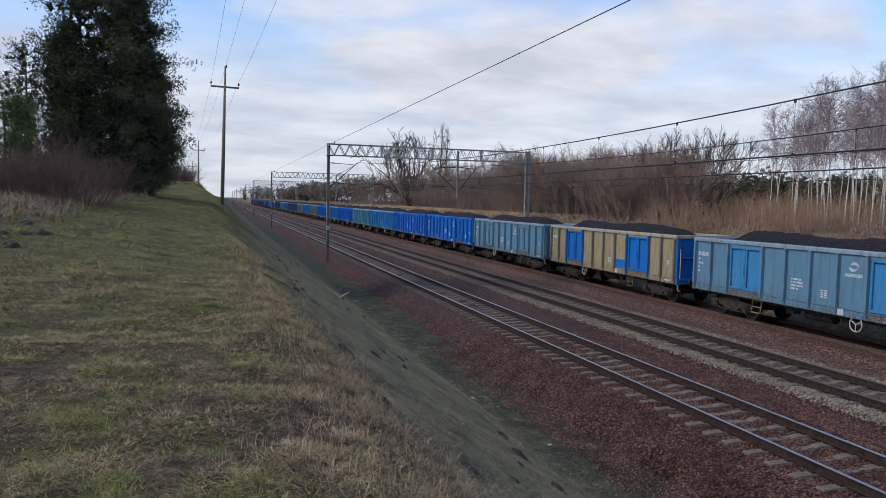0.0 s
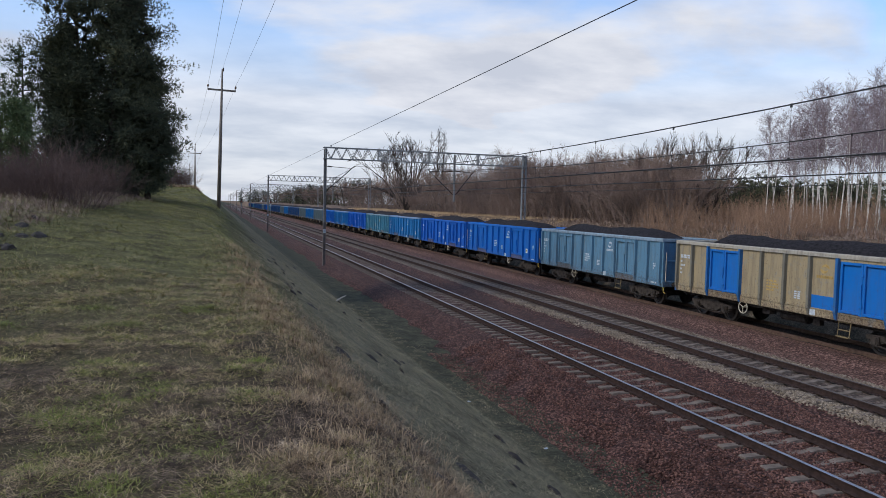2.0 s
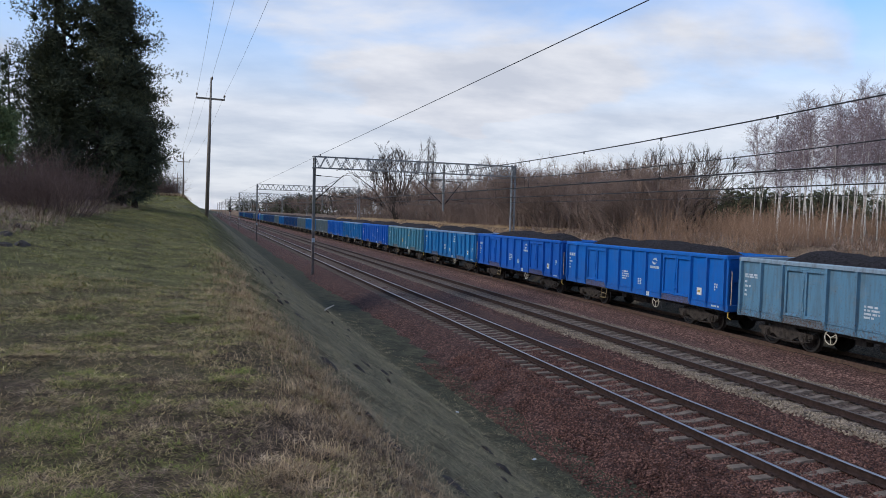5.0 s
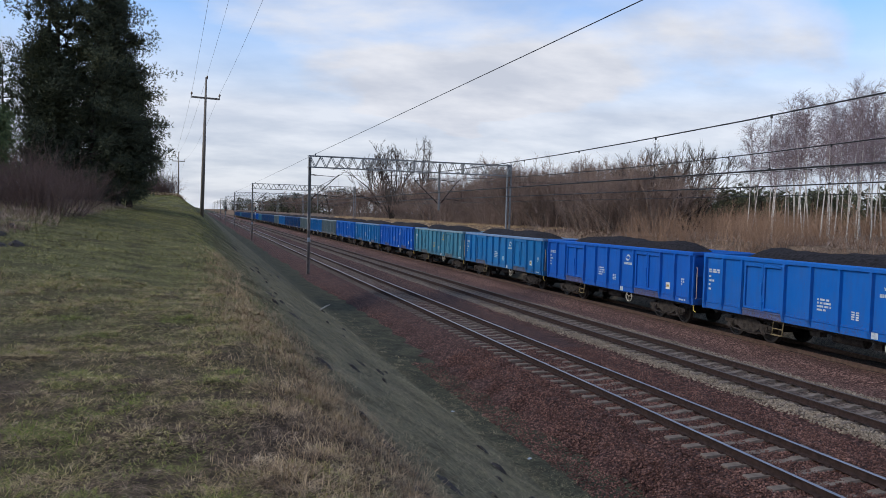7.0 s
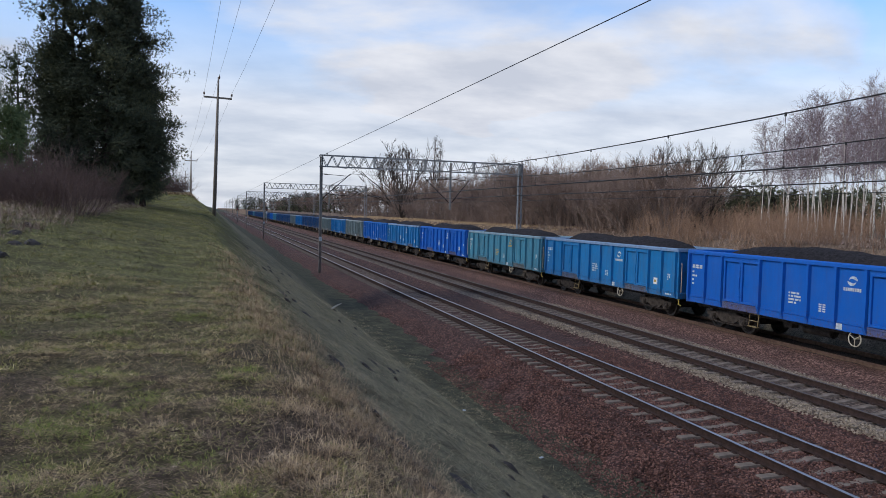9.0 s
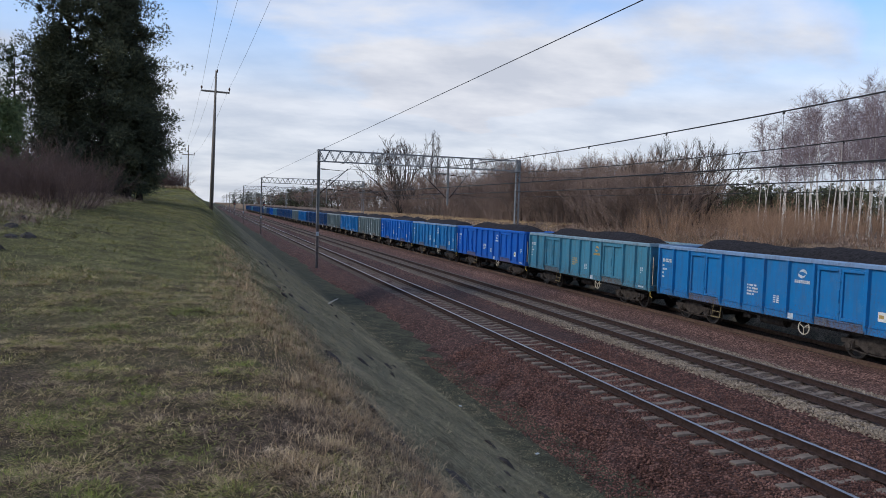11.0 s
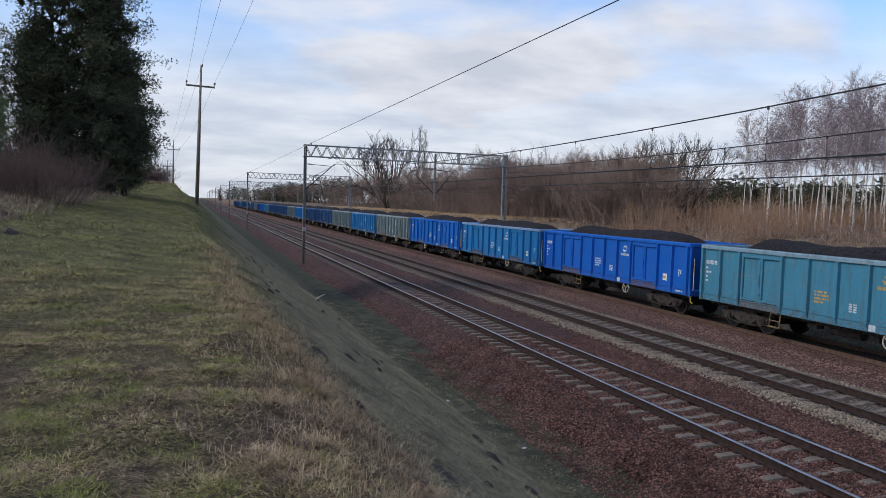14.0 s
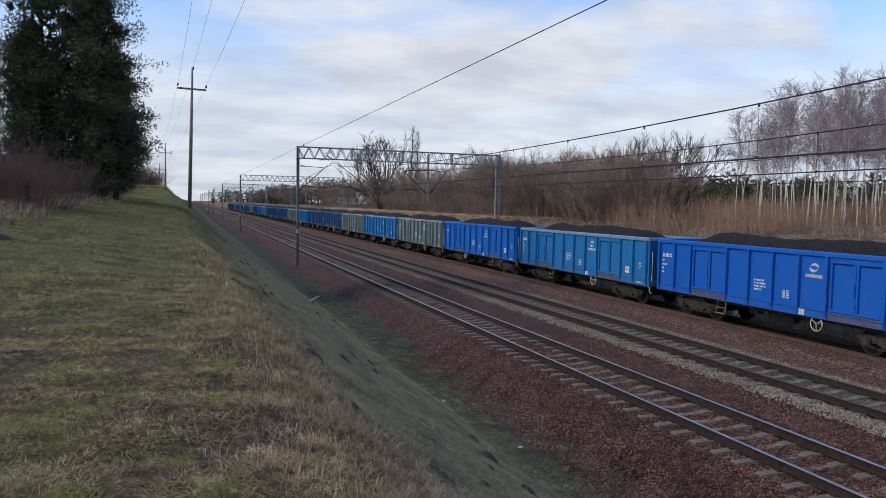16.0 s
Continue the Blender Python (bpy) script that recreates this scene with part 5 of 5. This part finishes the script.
def pine(rng, height, radius, label, first=0.35, clumps=70, tufts=22, blades_each=7, size=1.0, needles=None):
    root = tagged(new("pine_tree"), label, "tree", "pines")
    trunk, crown = Shape(), Shape()
    main = branch(rng, (0, 0, -0.3), (rng.gauss(0, 0.04), rng.gauss(0, 0.04), 1), height, 8, 0.04, 0.01)
    trunk.tube(main, [0.22 * (1.2 if i == 0 else 1 - 0.9 * i / 8) for i in range(9)], 8)
    for k in range(clumps):
        u = first + (1 - first) * (k + rng.random()) / clumps
        p, d = at_len(main, min(u, 0.99))
        a = rng.uniform(0, 6.283)
        ln = radius * (1.15 - 0.75 * u) * rng.uniform(0.5, 1.15)
        b = branch(rng, p, (math.cos(a), math.sin(a), rng.uniform(0.0, 0.5)), ln, 4, 0.14, 0.08)
        if size < 2:
            trunk.tube(b, [0.05, 0.04, 0.03, 0.02, 0.01], 3, False)
        else:
            trunk.tube([b[0], b[-1]], [0.05, 0.02], 3, False)
        for _ in range(tufts):
            q, e = at_len(b, rng.uniform(0.35, 1.0))
            q = q + Vector((rng.gauss(0, 0.16), rng.gauss(0, 0.16), rng.gauss(0.05, 0.12))) * (0.5 + ln * 0.35)
            tuft(crown, rng, q, Vector((e.x, e.y, 0.6)), rng.uniform(0.2, 0.36) * size, blades_each, 0.022 * size)
    part("trunk", trunk, M_BARK, root, smooth=True)
    part("crown", crown, needles or M_NEEDLE_PINE, root)
    return root


def stand(ob, x, y, turn=0.0, size=1.0, sink=0.0, tall=1.0):
    ob.matrix_basis = Matrix.Translation((x, y, float(ground_z(x, y)) - sink)) @ Matrix.Rotation(turn, 4, "Z") @ Matrix.Diagonal((size, size, size * tall, 1))
    return ob


def again(ob, x, y, turn=0.0, size=1.0, tall=1.0):
    c = copy_thing(ob, Matrix())
    return stand(c, x, y, turn, size, 0, tall)


def build_left_trees():
    rng = random.Random(11)
    big = evergreen("spruce_tree", rng, [(1.35, 0.3, 10.4, 2.25, 0.06, 0.20), (0.2, -0.3, 15.5, 2.45, 0.05, 0.20), (-1.05, 0.5, 13.8, 2.1, 0.05, 0.16), (1.9, 0.9, 7.0, 1.9, 0.10, 0.13), (-1.7, 0.2, 7.5, 2.0, 0.08, 0.13)],
                    "broad dark evergreen with several trunks and dense lumpy foliage", "evergreens on the bank", M_NEEDLE, 78, 7, 34, (0.135, 0.018), 0.56)
    stand(big, -16.15, 38.5)
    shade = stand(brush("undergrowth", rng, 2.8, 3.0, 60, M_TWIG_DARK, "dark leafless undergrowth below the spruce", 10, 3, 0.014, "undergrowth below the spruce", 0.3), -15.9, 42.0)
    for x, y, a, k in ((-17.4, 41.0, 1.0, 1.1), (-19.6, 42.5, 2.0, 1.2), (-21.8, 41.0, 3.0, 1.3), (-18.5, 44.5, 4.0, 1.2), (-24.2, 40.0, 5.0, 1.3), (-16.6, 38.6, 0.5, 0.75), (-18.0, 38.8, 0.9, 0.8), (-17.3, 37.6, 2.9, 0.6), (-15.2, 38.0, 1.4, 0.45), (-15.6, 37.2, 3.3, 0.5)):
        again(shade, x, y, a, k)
    stand(evergreen("conifer", rng, [(0, 0, 3.4, 1.25, 0.04, 0.09)], "small dark conifer at the edge of the bank", "evergreens on the bank", M_NEEDLE, 34, 4, 14, (0.16, 0.016), 0.30), -19.0, 84.0, 2.0, 1.1)
    pads = ((0.0, 0.35, 0.6, 0.8, 1.0), (0.5, 0.8, 1.0, 0.85, 0.35))
    first = stand(evergreen("pine_tree", rng, [(0, 0, 9.0, 3.0, 0.34, 0.15)], "old pine with open crown and twisted limbs", "pines", M_NEEDLE_PINE, 30, 5, 30, (0.16, 0.013), 0.46, pads, (0.0, 0.7), 0.07, 3), -19.8, 39.5, 0.0, 0.74)
    again(first, -25.5, 43.0, 2.2, 0.8)
    again(first, -22.6, 47.0, 4.2, 0.7)
    again(first, -24.0, 37.0, 1.2, 0.7)
    young = stand(evergreen("young_pine", rng, [(0, 0, 4.6, 1.6, 0.05, 0.09)], "bushy young pine with fresh green needles", "pines", M_NEEDLE_YOUNG, 44, 5, 26, (0.14, 0.014), 0.36, None, (0.1, 0.7), 0.06, 5), -18.7, 33.5, 0.0, 0.82)
    again(young, -20.8, 34.5, 2.0, 0.75)
    bush = stand(brush("bramble_bush", rng, 2.5, 2.9, 120, M_TWIG_PLUM, "leafless dark reddish bramble thicket below the evergreens", 12, 5, 0.009, "thicket on the bank", 0.8), -15.75, 27.0)
    for x, y, a, s, h in ((-16.6, 27.9, 1.0, 0.85, 0.92), (-18.0, 28.0, 2.4, 0.8, 0.6), (-17.4, 30.5, 4.0, 0.9, 0.9), (-16.6, 33.0, 0.4, 0.7, 0.9), (-19.0, 31.5, 5.2, 0.9, 0.7), (-20.0, 29.0, 3.1, 0.9, 0.6), (-16.9, 36.0, 2.0, 0.7, 0.8), (-16.3, 90.0, 3.0, 1.0, 1.0), (-17.6, 88.0, 1.0, 1.1, 1.0), (-15.9, 94.0, 2.0, 1.1, 1.0), (-17.0, 91.0, 4.4, 1.2, 1.0), (-15.2, 92.5, 5.0, 1.1, 1.25), (-16.0, 91.5, 0.6, 1.2, 1.3)):
        again(bush, x, y, a, s, h)


def bearing(deg, dist):
    """A place seen from the bank at that bearing from the line of the tracks."""
    return -10.88 + dist * math.sin(radians(deg)), dist * math.cos(radians(deg))


def build_right_growth():
    rng = random.Random(23)
    kinds = [shrub(rng, 7.7, 9, M_TWIG, "dense leafless brown thicket on the far bank", "thicket along the far bank") for _ in range(5)]
    for i in range(80):
        b = 9.5 + 26.5 * ((i + rng.random()) / 80) ** 0.8
        row = 18.2 + 9.5 * rng.random() ** 1.2 + (1.6 if b < 24 else 0.0)
        x, y = bearing(b, (row + 10.88) / math.sin(radians(b)))
        size = rng.uniform(0.62, 1.08) * (0.80 if b > 32.5 else 1.0) * (0.6 if 30.4 < b < 32.0 and row < 23.5 else 1.0)
        if i < 5:
            stand(kinds[i], x, y, rng.uniform(0, 6.28), size, 0.0)
        else:
            again(kinds[i % 5], x, y, rng.uniform(0, 6.28), size, rng.uniform(0.8, 1.12))
    under = stand(brush("undergrowth_thicket", rng, 4.2, 5.0, 46, M_TWIG, "tangled brown undergrowth filling the far bank", 12, 3, 0.022, "thicket along the far bank", 0.34, 0.05), 20.0, 60.0)
    for k in range(58):
        b = 9.5 + 25.5 * ((k + rng.random()) / 58) ** 0.8
        x, y = bearing(b, (18.6 + 8.0 * rng.random() + 10.88) / math.sin(radians(b)))
        again(under, x, y, rng.uniform(0, 6.28), rng.uniform(0.75, 1.1), rng.uniform(0.75, 1.15))
    # low russet saplings in the clearing
    low = [brush("sapling_clump", rng, 2.7, 4.0, 56, M_TWIG_RED, "russet leafless saplings and dry weeds in the clearing", 7, 2, 0.014, "saplings in the clearing", 0.22) for _ in range(3)]
    for k in range(80):
        b = rng.uniform(33.5, 57)
        x, y = bearing(b, max(27.0 / math.sin(radians(b)) + rng.uniform(0, 3), rng.uniform(36, 72)))
        if k < 3:
            stand(low[k], x, y, rng.uniform(0, 6.28), 1.0)
        else:
            again(low[k % 3], x, y, rng.uniform(0, 6.28), rng.uniform(0.65, 1.1), rng.uniform(0.7, 1.2))
    # lone bare trees
    x, y = bearing(37.2, 58)
    dome = stand(forked_tree(rng, 9, 2.25, "leafless dome-shaped tree with forking limbs above the thicket"), x, y)
    x, y = bearing(34.0, 60)
    again(dome, x, y, 2.0, 0.93)
    for b, row, k in ((20.5, 22.0, 0.62), (25.0, 21.0, 0.58), (28.2, 22.5, 0.66), (30.8, 20.5, 0.58)):
        x, y = bearing(b, (row + 10.88) / math.sin(radians(b)))
        again(dome, x, y, b, k)
    oak = stand(forked_tree(rng, 7, 3.9, "old leafless oak with a broad crown of crooked limbs", 0.24, (0.28, 0.66), 6, "tree", "bare_oak", 0.95, 0.022), 25.4, 142.0, 0.0, 1.16)
    pop = stand(bare_tree("bare_poplar", rng, 17.0, 0.20, 38, 5, 4, 0.15, 0.22, 0.16, M_BARK, M_TWIG_DARK, "slim leafless poplar with upright branches", limb_len=0.28, twig_r=0.013, limb_r=0.35, sway=0.012), 34.2, 150.0)
    again(pop, 36.0, 150.6, 2.0, 0.97)
    x, y = bearing(22.7, 118)
    again(oak, x, y, 2.0, 0.72)
    again(oak, 19.8, 119.0, 4.0, 0.5)
    for k in range(7):
        again(kinds[k % 5], 17.6 + rng.uniform(0, 4), 92.0 + 5 * k, k, rng.uniform(0.36, 0.5))
    x, y = bearing(26.5, 95)
    again(oak, x, y, 1.0, 0.5)
    # birches
    birch = [bare_tree("birch_tree", rng, 12.4, 0.068, 42, 4, 6, 0.40, 0.52, -0.02, M_BIRCH, M_TWIG_BIRCH, "slender white-barked birch without leaves", limb_len=0.29, tip=1.3, group="birches", twig_r=0.0075, limb_r=0.2, sway=0.022) for _ in range(5)]
    for k in range(70):
        b = 41.4 + 13.9 * (max(0.0, k + rng.uniform(-2.0, 3.0)) / 70) ** 0.85
        x, y = bearing(b, rng.uniform(52, 76) if k % 3 else rng.uniform(45, 52))
        s = (rng.uniform(0.74, 0.98) if b > 44.5 else rng.uniform(0.66, 0.80)) * (0.94 if k % 3 else 0.74)
        if k < 5:
            stand(birch[k], x, y, rng.uniform(0, 6.28), s)
        else:
            again(birch[k % 5], x, y, rng.uniform(0, 6.28), s)
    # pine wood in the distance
    wood = [pine(rng, 8.5, 2.6, "dark pine at the edge of a distant wood", 0.0, 36, 7, 4, 2.3, M_NEEDLE_HAZED) for _ in range(3)]
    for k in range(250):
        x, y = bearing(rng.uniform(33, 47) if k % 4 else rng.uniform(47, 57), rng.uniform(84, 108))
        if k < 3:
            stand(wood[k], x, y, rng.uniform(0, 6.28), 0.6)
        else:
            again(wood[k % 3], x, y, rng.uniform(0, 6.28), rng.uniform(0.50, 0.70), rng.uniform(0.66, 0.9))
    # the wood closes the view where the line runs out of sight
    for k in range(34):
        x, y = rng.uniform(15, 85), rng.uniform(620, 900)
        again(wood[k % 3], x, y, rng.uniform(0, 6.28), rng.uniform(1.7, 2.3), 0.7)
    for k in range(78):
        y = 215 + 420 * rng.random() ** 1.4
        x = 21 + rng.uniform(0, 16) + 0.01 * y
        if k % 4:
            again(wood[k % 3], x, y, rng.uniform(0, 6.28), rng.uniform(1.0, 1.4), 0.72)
        else:
            again(kinds[k % 5], x, y, rng.uniform(0, 6.28), rng.uniform(0.9, 1.3))


def blades(name, n, xr, yr, length, width, mat, label, seed, lay=1.0, keep=None, power=1.7, curl=0.5, clump=0.0, each=26, radiate=False):
    """A sward of thin bent blades. lay: 0 stands, 1 lies flat."""
    r = np.random.RandomState(seed)
    x = r.uniform(*xr, n)
    y = yr[0] + (yr[1] - yr[0]) * r.uniform(0, 1, n) ** power
    if clump:
        c = r.randint(0, max(1, n // each), n)
        cx, cy = x[c], y[c]
        if keep is not None:
            ok = keep(cx, cy, r)
            cx, cy, c = cx[ok], cy[ok], c[ok]
            n = len(cx)
        big = (0.6 + 0.8 * r.uniform(0, 1, n))[c % n] if n else 1.0
        x, y = cx + r.normal(0, clump, n), cy + r.normal(0, clump, n)
    elif keep is not None:
        ok = keep(x, y, r)
        x, y = x[ok], y[ok]
    n = len(x)
    z = ground_z(x, y)
    far = 1 + np.maximum(y - 5, 0) * 0.045
    ln = r.uniform(0.45, 1.15, n) * length * np.minimum(far, 1.6)
    w = width * r.uniform(0.6, 1.3, n) * far
    a = r.uniform(0, 6.283, n)
    if radiate:
        # each tuft leans its own way and falls outwards over its neighbours
        ln = ln * big
        a = np.arctan2(y - cy, x - cx) + r.normal(0, 0.5, n)
    up = np.clip(r.normal(1 - lay, 0.25, n), 0.03, 1.0)
    hx, hy = np.cos(a), np.sin(a)
    out = np.sqrt(1 - np.clip(up, 0, 0.98) ** 2)
    P = []
    for u in (0.0, 0.5, 1.0):
        bend = curl * u * u
        P.append((x + hx * out * ln * u, y + hy * out * ln * u, z - 0.01 + ln * np.maximum(up * u - bend * up * 0.55, 0.015 * u) + 0.012))
    sx, sy = -hy * w / 2, hx * w / 2
    V = np.zeros((n, 5, 3), np.float32)
    for i, k in ((0, 0), (2, 1)):
        px, py, pz = P[k]
        f = 1.0 if k == 0 else 0.8
        V[:, i] = np.stack([px + sx * f, py + sy * f, pz], -1)
        V[:, i + 1] = np.stack([px - sx * f, py - sy * f, pz], -1)
    V[:, 4] = np.stack(P[2], -1)
    tri = np.array([(0, 1, 3), (0, 3, 2), (2, 3, 4)])
    F = (tri[None] + (np.arange(n) * 5)[:, None, None]).reshape(-1, 3)
    tagged(new(name, raw_mesh(name, V.reshape(-1, 3), F, mat)), label, "grass", kind="stuff")


def on_top(x, y, r):
    return (x < crest_x(y) + 0.35) & (wave(x, y, 1.3, 21) + r.normal(0, 0.25, len(x)) > -0.80)


def in_tufts(x, y, r):
    return (x < crest_x(y) + 0.4) & (wave(x, y, 3.4, 61) + 0.35 * wave(x, y, 1.3, 62) + r.normal(0, 0.15, len(x)) > -0.22)


def thatched(x, y, r):
    return (x < crest_x(y) + 0.9) & (wave(x, y, 2.9, 71) + r.normal(0, 0.35, len(x)) < 1.1)


def at_crest(x, y, r):
    # a thick fringe near by, thinning out along the bank
    off = np.interp(y, (7, 11), (0.40, 0.08))
    return (np.abs(x - crest_x(y) - off - 0.30 * wave(x, y, 0.9, 33)) < 0.14 + r.exponential(0.27, len(x))) & (r.uniform(0, 1, len(x)) > (y - 9) / 14)


def on_slope(x, y, r):
    return (x > crest_x(y) + 0.2) & (x < -4.2 + 0.5 * wave(x, y, 1.0, 2) + r.exponential(0.45, len(x)))


LUSH_SPOTS = [(-11.58, 4.92), (-11.12, 4.54), (-10.8, 5.19), (-10.71, 5.7), (-11.84, 4.62), (-11.88, 4.13), (-10.84, 3.79), (-11.73, 5.27), (-11.23, 4.78), (-10.96, 4.89)]
TALL_SPOTS = [(-9.72, 7.86), (-10.18, 5.75), (-9.84, 6.74), (-10.21, 4.72), (-10.19, 3.98), (-10.28, 9.54), (-10.41, 4.32), (-9.98, 5.54), (-10.32, 13.47), (-10.03, 6.54)]


def near_any(x, y, spots, size):
    """How near the closest spot is: 1 on it, 0 at that distance and beyond."""
    d = np.full(np.shape(x), 9.0)
    for sx, sy in spots:
        d = np.minimum(d, np.hypot(x - sx, (y - sy) * 0.8))
    return np.clip(1 - d / size, 0, 1)


def in_patch(x, y, r):
    return (x < -10.5) & ((near_any(x, y, LUSH_SPOTS, 0.27) > r.uniform(0, 0.9, len(x))) | (wave(x, y, 3.1, 55) + 0.3 * wave(x, y, 1.2, 56) > 0.36))


def in_tall_tuft(x, y, r):
    return near_any(x, y, TALL_SPOTS, 0.34) > r.uniform(0, 0.9, len(x))


def on_hump(x, y, r):
    return (x < crest_x(y) + 0.6) & (x > -19)


def build_grass():
    blades("dead_thatch", 60000, (-16.5, -9.2), (2.0, 13), 0.10, 0.0032, M_THATCH, "matted dead brown grass covering the turf", 1, 0.88, thatched, 1.6, 0.7)
    blades("dead_thatch", 56000, (-14.2, -9.0), (2.6, 7.0), 0.10, 0.0030, M_THATCH, "matted dead brown grass covering the turf", 31, 0.86, thatched, 1.2, 0.7)
    blades("short_grass", 180000, (-16.2, -9.6), (2.2, 14), 0.080, 0.0038, M_GRASS, "tufts of short winter grass, straw and green mixed", 11, 0.58, in_tufts, 1.5, 1.1, 0.075, 44, True)
    blades("short_grass", 120000, (-20, -9.6), (9, 50), 0.075, 0.0070, M_FIELD, "short matted olive winter grass on the bank", 2, 0.72, on_top, 1.35, 0.8, 0.13, 30)
    blades("short_grass", 20000, (-17, -9.6), (-9, 2.4), 0.10, 0.0085, M_FIELD, "short matted olive winter grass on the bank", 21, 0.7, on_top, 1.0, 0.8, 0.13, 30)
    blades("flattened_straw", 28000, (-16, -9.2), (2.0, 14), 0.12, 0.0030, M_STRAW, "flattened dead grass stalks", 3, 0.88, thatched, 1.5, 0.7)
    blades("tall_dry_grass", 150000, (-11.3, -8.4), (2.0, 40), 0.17, 0.0034, M_TALL, "taller brown dry grass along the crest", 4, 0.30, at_crest, 1.6, 1.0, 0.075, 40, True)
    blades("tall_grass_tufts", 36000, (-10.9, -9.2), (3.4, 14), 0.18, 0.0030, M_TALL, "upright tufts of pale brown grass on the crest", 41, 0.34, in_tall_tuft, 1.5, 0.9, 0.07, 40, True)
    blades("slope_grass", 76000, (-10.3, -3.6), (2.5, 36), 0.075, 0.0048, M_SLOPE, "thin dull grass on the mown slope", 5, 0.74, on_slope, 1.6, 0.6, 0.09)
    blades("fresh_grass_tufts", 60000, (-14.5, -10.4), (3.2, 11), 0.085, 0.0034, M_LUSH, "fresh green grass tufts", 6, 0.48, in_patch, 1.4, 1.1, 0.055, 60, True)
    blades("fresh_bank_grass", 44000, (-19, -10.4), (12, 92), 0.085, 0.0075, M_BANK, "green grass on the rising path of the bank", 9, 0.5, on_hump, 1.0, 0.6, 0.2)
    blades("clearing_weeds", 26000, (14.5, 24), (14, 62), 0.34, 0.010, M_PINK, "brown dead weeds on the near part of the far bank", 10, 0.35, None, 1.0, 0.7, 0.25)
    blades("bank_weeds", 30000, (-24, -14.2), (14, 40), 0.34, 0.006, M_PINK, "pinkish dead weeds at the foot of the thicket", 7, 0.45, lambda x, y, r: x < -15.4 + 0.05 * (y - 14) + 0.8 * wave(x, y, 0.6, 12), 1.0, 0.8, 0.18)
    blades("hump_top_grass", 5000, (-19, -13), (78, 96), 0.4, 0.02, M_STRAW, "pale dry grass on top of the bank", 14, 0.4, None, 1.0, 0.7, 0.25)
    blades("far_bank_grass", 50000, (14.5, 21), (56, 160), 0.22, 0.0055, M_GOLD, "tall yellow dry grass on the far bank", 8, 0.25, None, 1.0, 0.6, 0.25)


def clods(name, spots, mat, label, seed):
    """Lumps of bare earth lying on the turf."""
    rng = random.Random(seed)
    s = Shape()
    for x, y, w, h in spots:
        n = 9
        k = len(s.v)
        z = float(ground_z(x, y))
        a0 = rng.uniform(0, 6.28)
        for ring_r, up in ((1.0, -0.03), (0.62, 0.75), (0.2, 1.0)):
            for j in range(n):
                a = a0 + 6.283 * j / n
                r = w * ring_r * rng.uniform(0.7, 1.2)
                px, py = x + math.cos(a) * r * 0.55, y + math.sin(a) * r
                pz = float(ground_z(px, py)) + h * up * rng.uniform(0.7, 1.1)
                s.v.append((px, py, pz))
        for i in range(2):
            for j in range(n):
                e = (j + 1) % n
                s.f.append((k + i * n + j, k + i * n + e, k + (i + 1) * n + e, k + (i + 1) * n + j))
        s.f.append(tuple(k + 2 * n + j for j in range(n)))
    tagged(part(name, s, mat), label, "soil", kind="stuff")


def build_litter():
    rng = random.Random(77)
    # torn lips of earth in rows along the slope, and dug soil beside the path
    rows = []
    for _ in range(46):
        y = 4.5 + 34 * rng.random() ** 1.5
        rows.append((-9.3 + 3.6 * rng.random() ** 1.6, y, rng.uniform(0.08, 0.26), rng.uniform(0.03, 0.07)))
    clods("bare_soil_lumps", rows, M_SOIL, "dark torn earth lumps on the mown slope", 1)
    rows = [(-15.6 + rng.gauss(0, 0.7), 17.5 + rng.gauss(0, 1.6), rng.uniform(0.12, 0.34), rng.uniform(0.05, 0.12)) for _ in range(26)]
    clods("dug_soil", rows, M_SOIL, "dark dug soil beside the grassy path", 2)
    stick = Shape().tube([(0, 0, 0), (0.02, 0.8, 0.03), (-0.03, 1.7, 0.0)], [0.035, 0.03, 0.015], 6)
    ob = tagged(part("fallen_branch", stick, M_STICK), "pale dry branch lying on the mown slope", "branch")
    ob.matrix_basis = Matrix.Translation((-6.1, 30.0, float(ground_z(-6.1, 30.0)) + 0.05)) @ Matrix.Rotation(radians(-24), 4, "Z")
    for x, y, a in ((-4.25, 13.6, 0.4), (-4.6, 17.5, 2.2)):
        s = Shape().box((0, 0, 0.02), (0.09, 0.05, 0.02), taper=0.8)
        ob = tagged(part("litter_scrap", s, M_WHITE), "small white scrap of litter in the ditch", "litter", "scraps in the ditch")
        ob.matrix_basis = Matrix.Translation((x, y, float(ground_z(x, y)))) @ Matrix.Rotation(a, 4, "Z")


def motions():
    stops = [0.5 * k for k in range(33)]
    spins = [0.1 * k for k in range(161)]
    x = TRACK_X[2]
    for root, load, wheels, y, i in TRAIN:
        rows = [(t, pose(x, y - run(t), 0)) for t in stops]
        walk(root, rows)
        walk(load, rows)
        if i < 9:
            for ws, wy in wheels:
                walk(ws, [(t, pose(0, wy, 0.46, math.degrees(run(t) / 0.46))) for t in spins])


build_ground()
build_beds()
build_overhead()
build_power_line()
build_signals()
build_train()
build_left_trees()
build_right_growth()
build_grass()
build_litter()
scatter_stones("loose_ballast_stones", 38000, (-3.9, 2.95), (8, 24), M_STONE_RED, 0.034, "loose red-brown ballast stones", 3)
scatter_stones("loose_pale_stones", 4500, (3.1, 3.8), (10, 34), M_STONE_PALE, 0.042, "loose pale ballast stones", 4)
scatter_stones("loose_pale_stones", 7500, (5.8, 7.25), (10, 36), M_STONE_PALE, 0.042, "loose pale ballast stones", 6)
build_tracks()
motions()
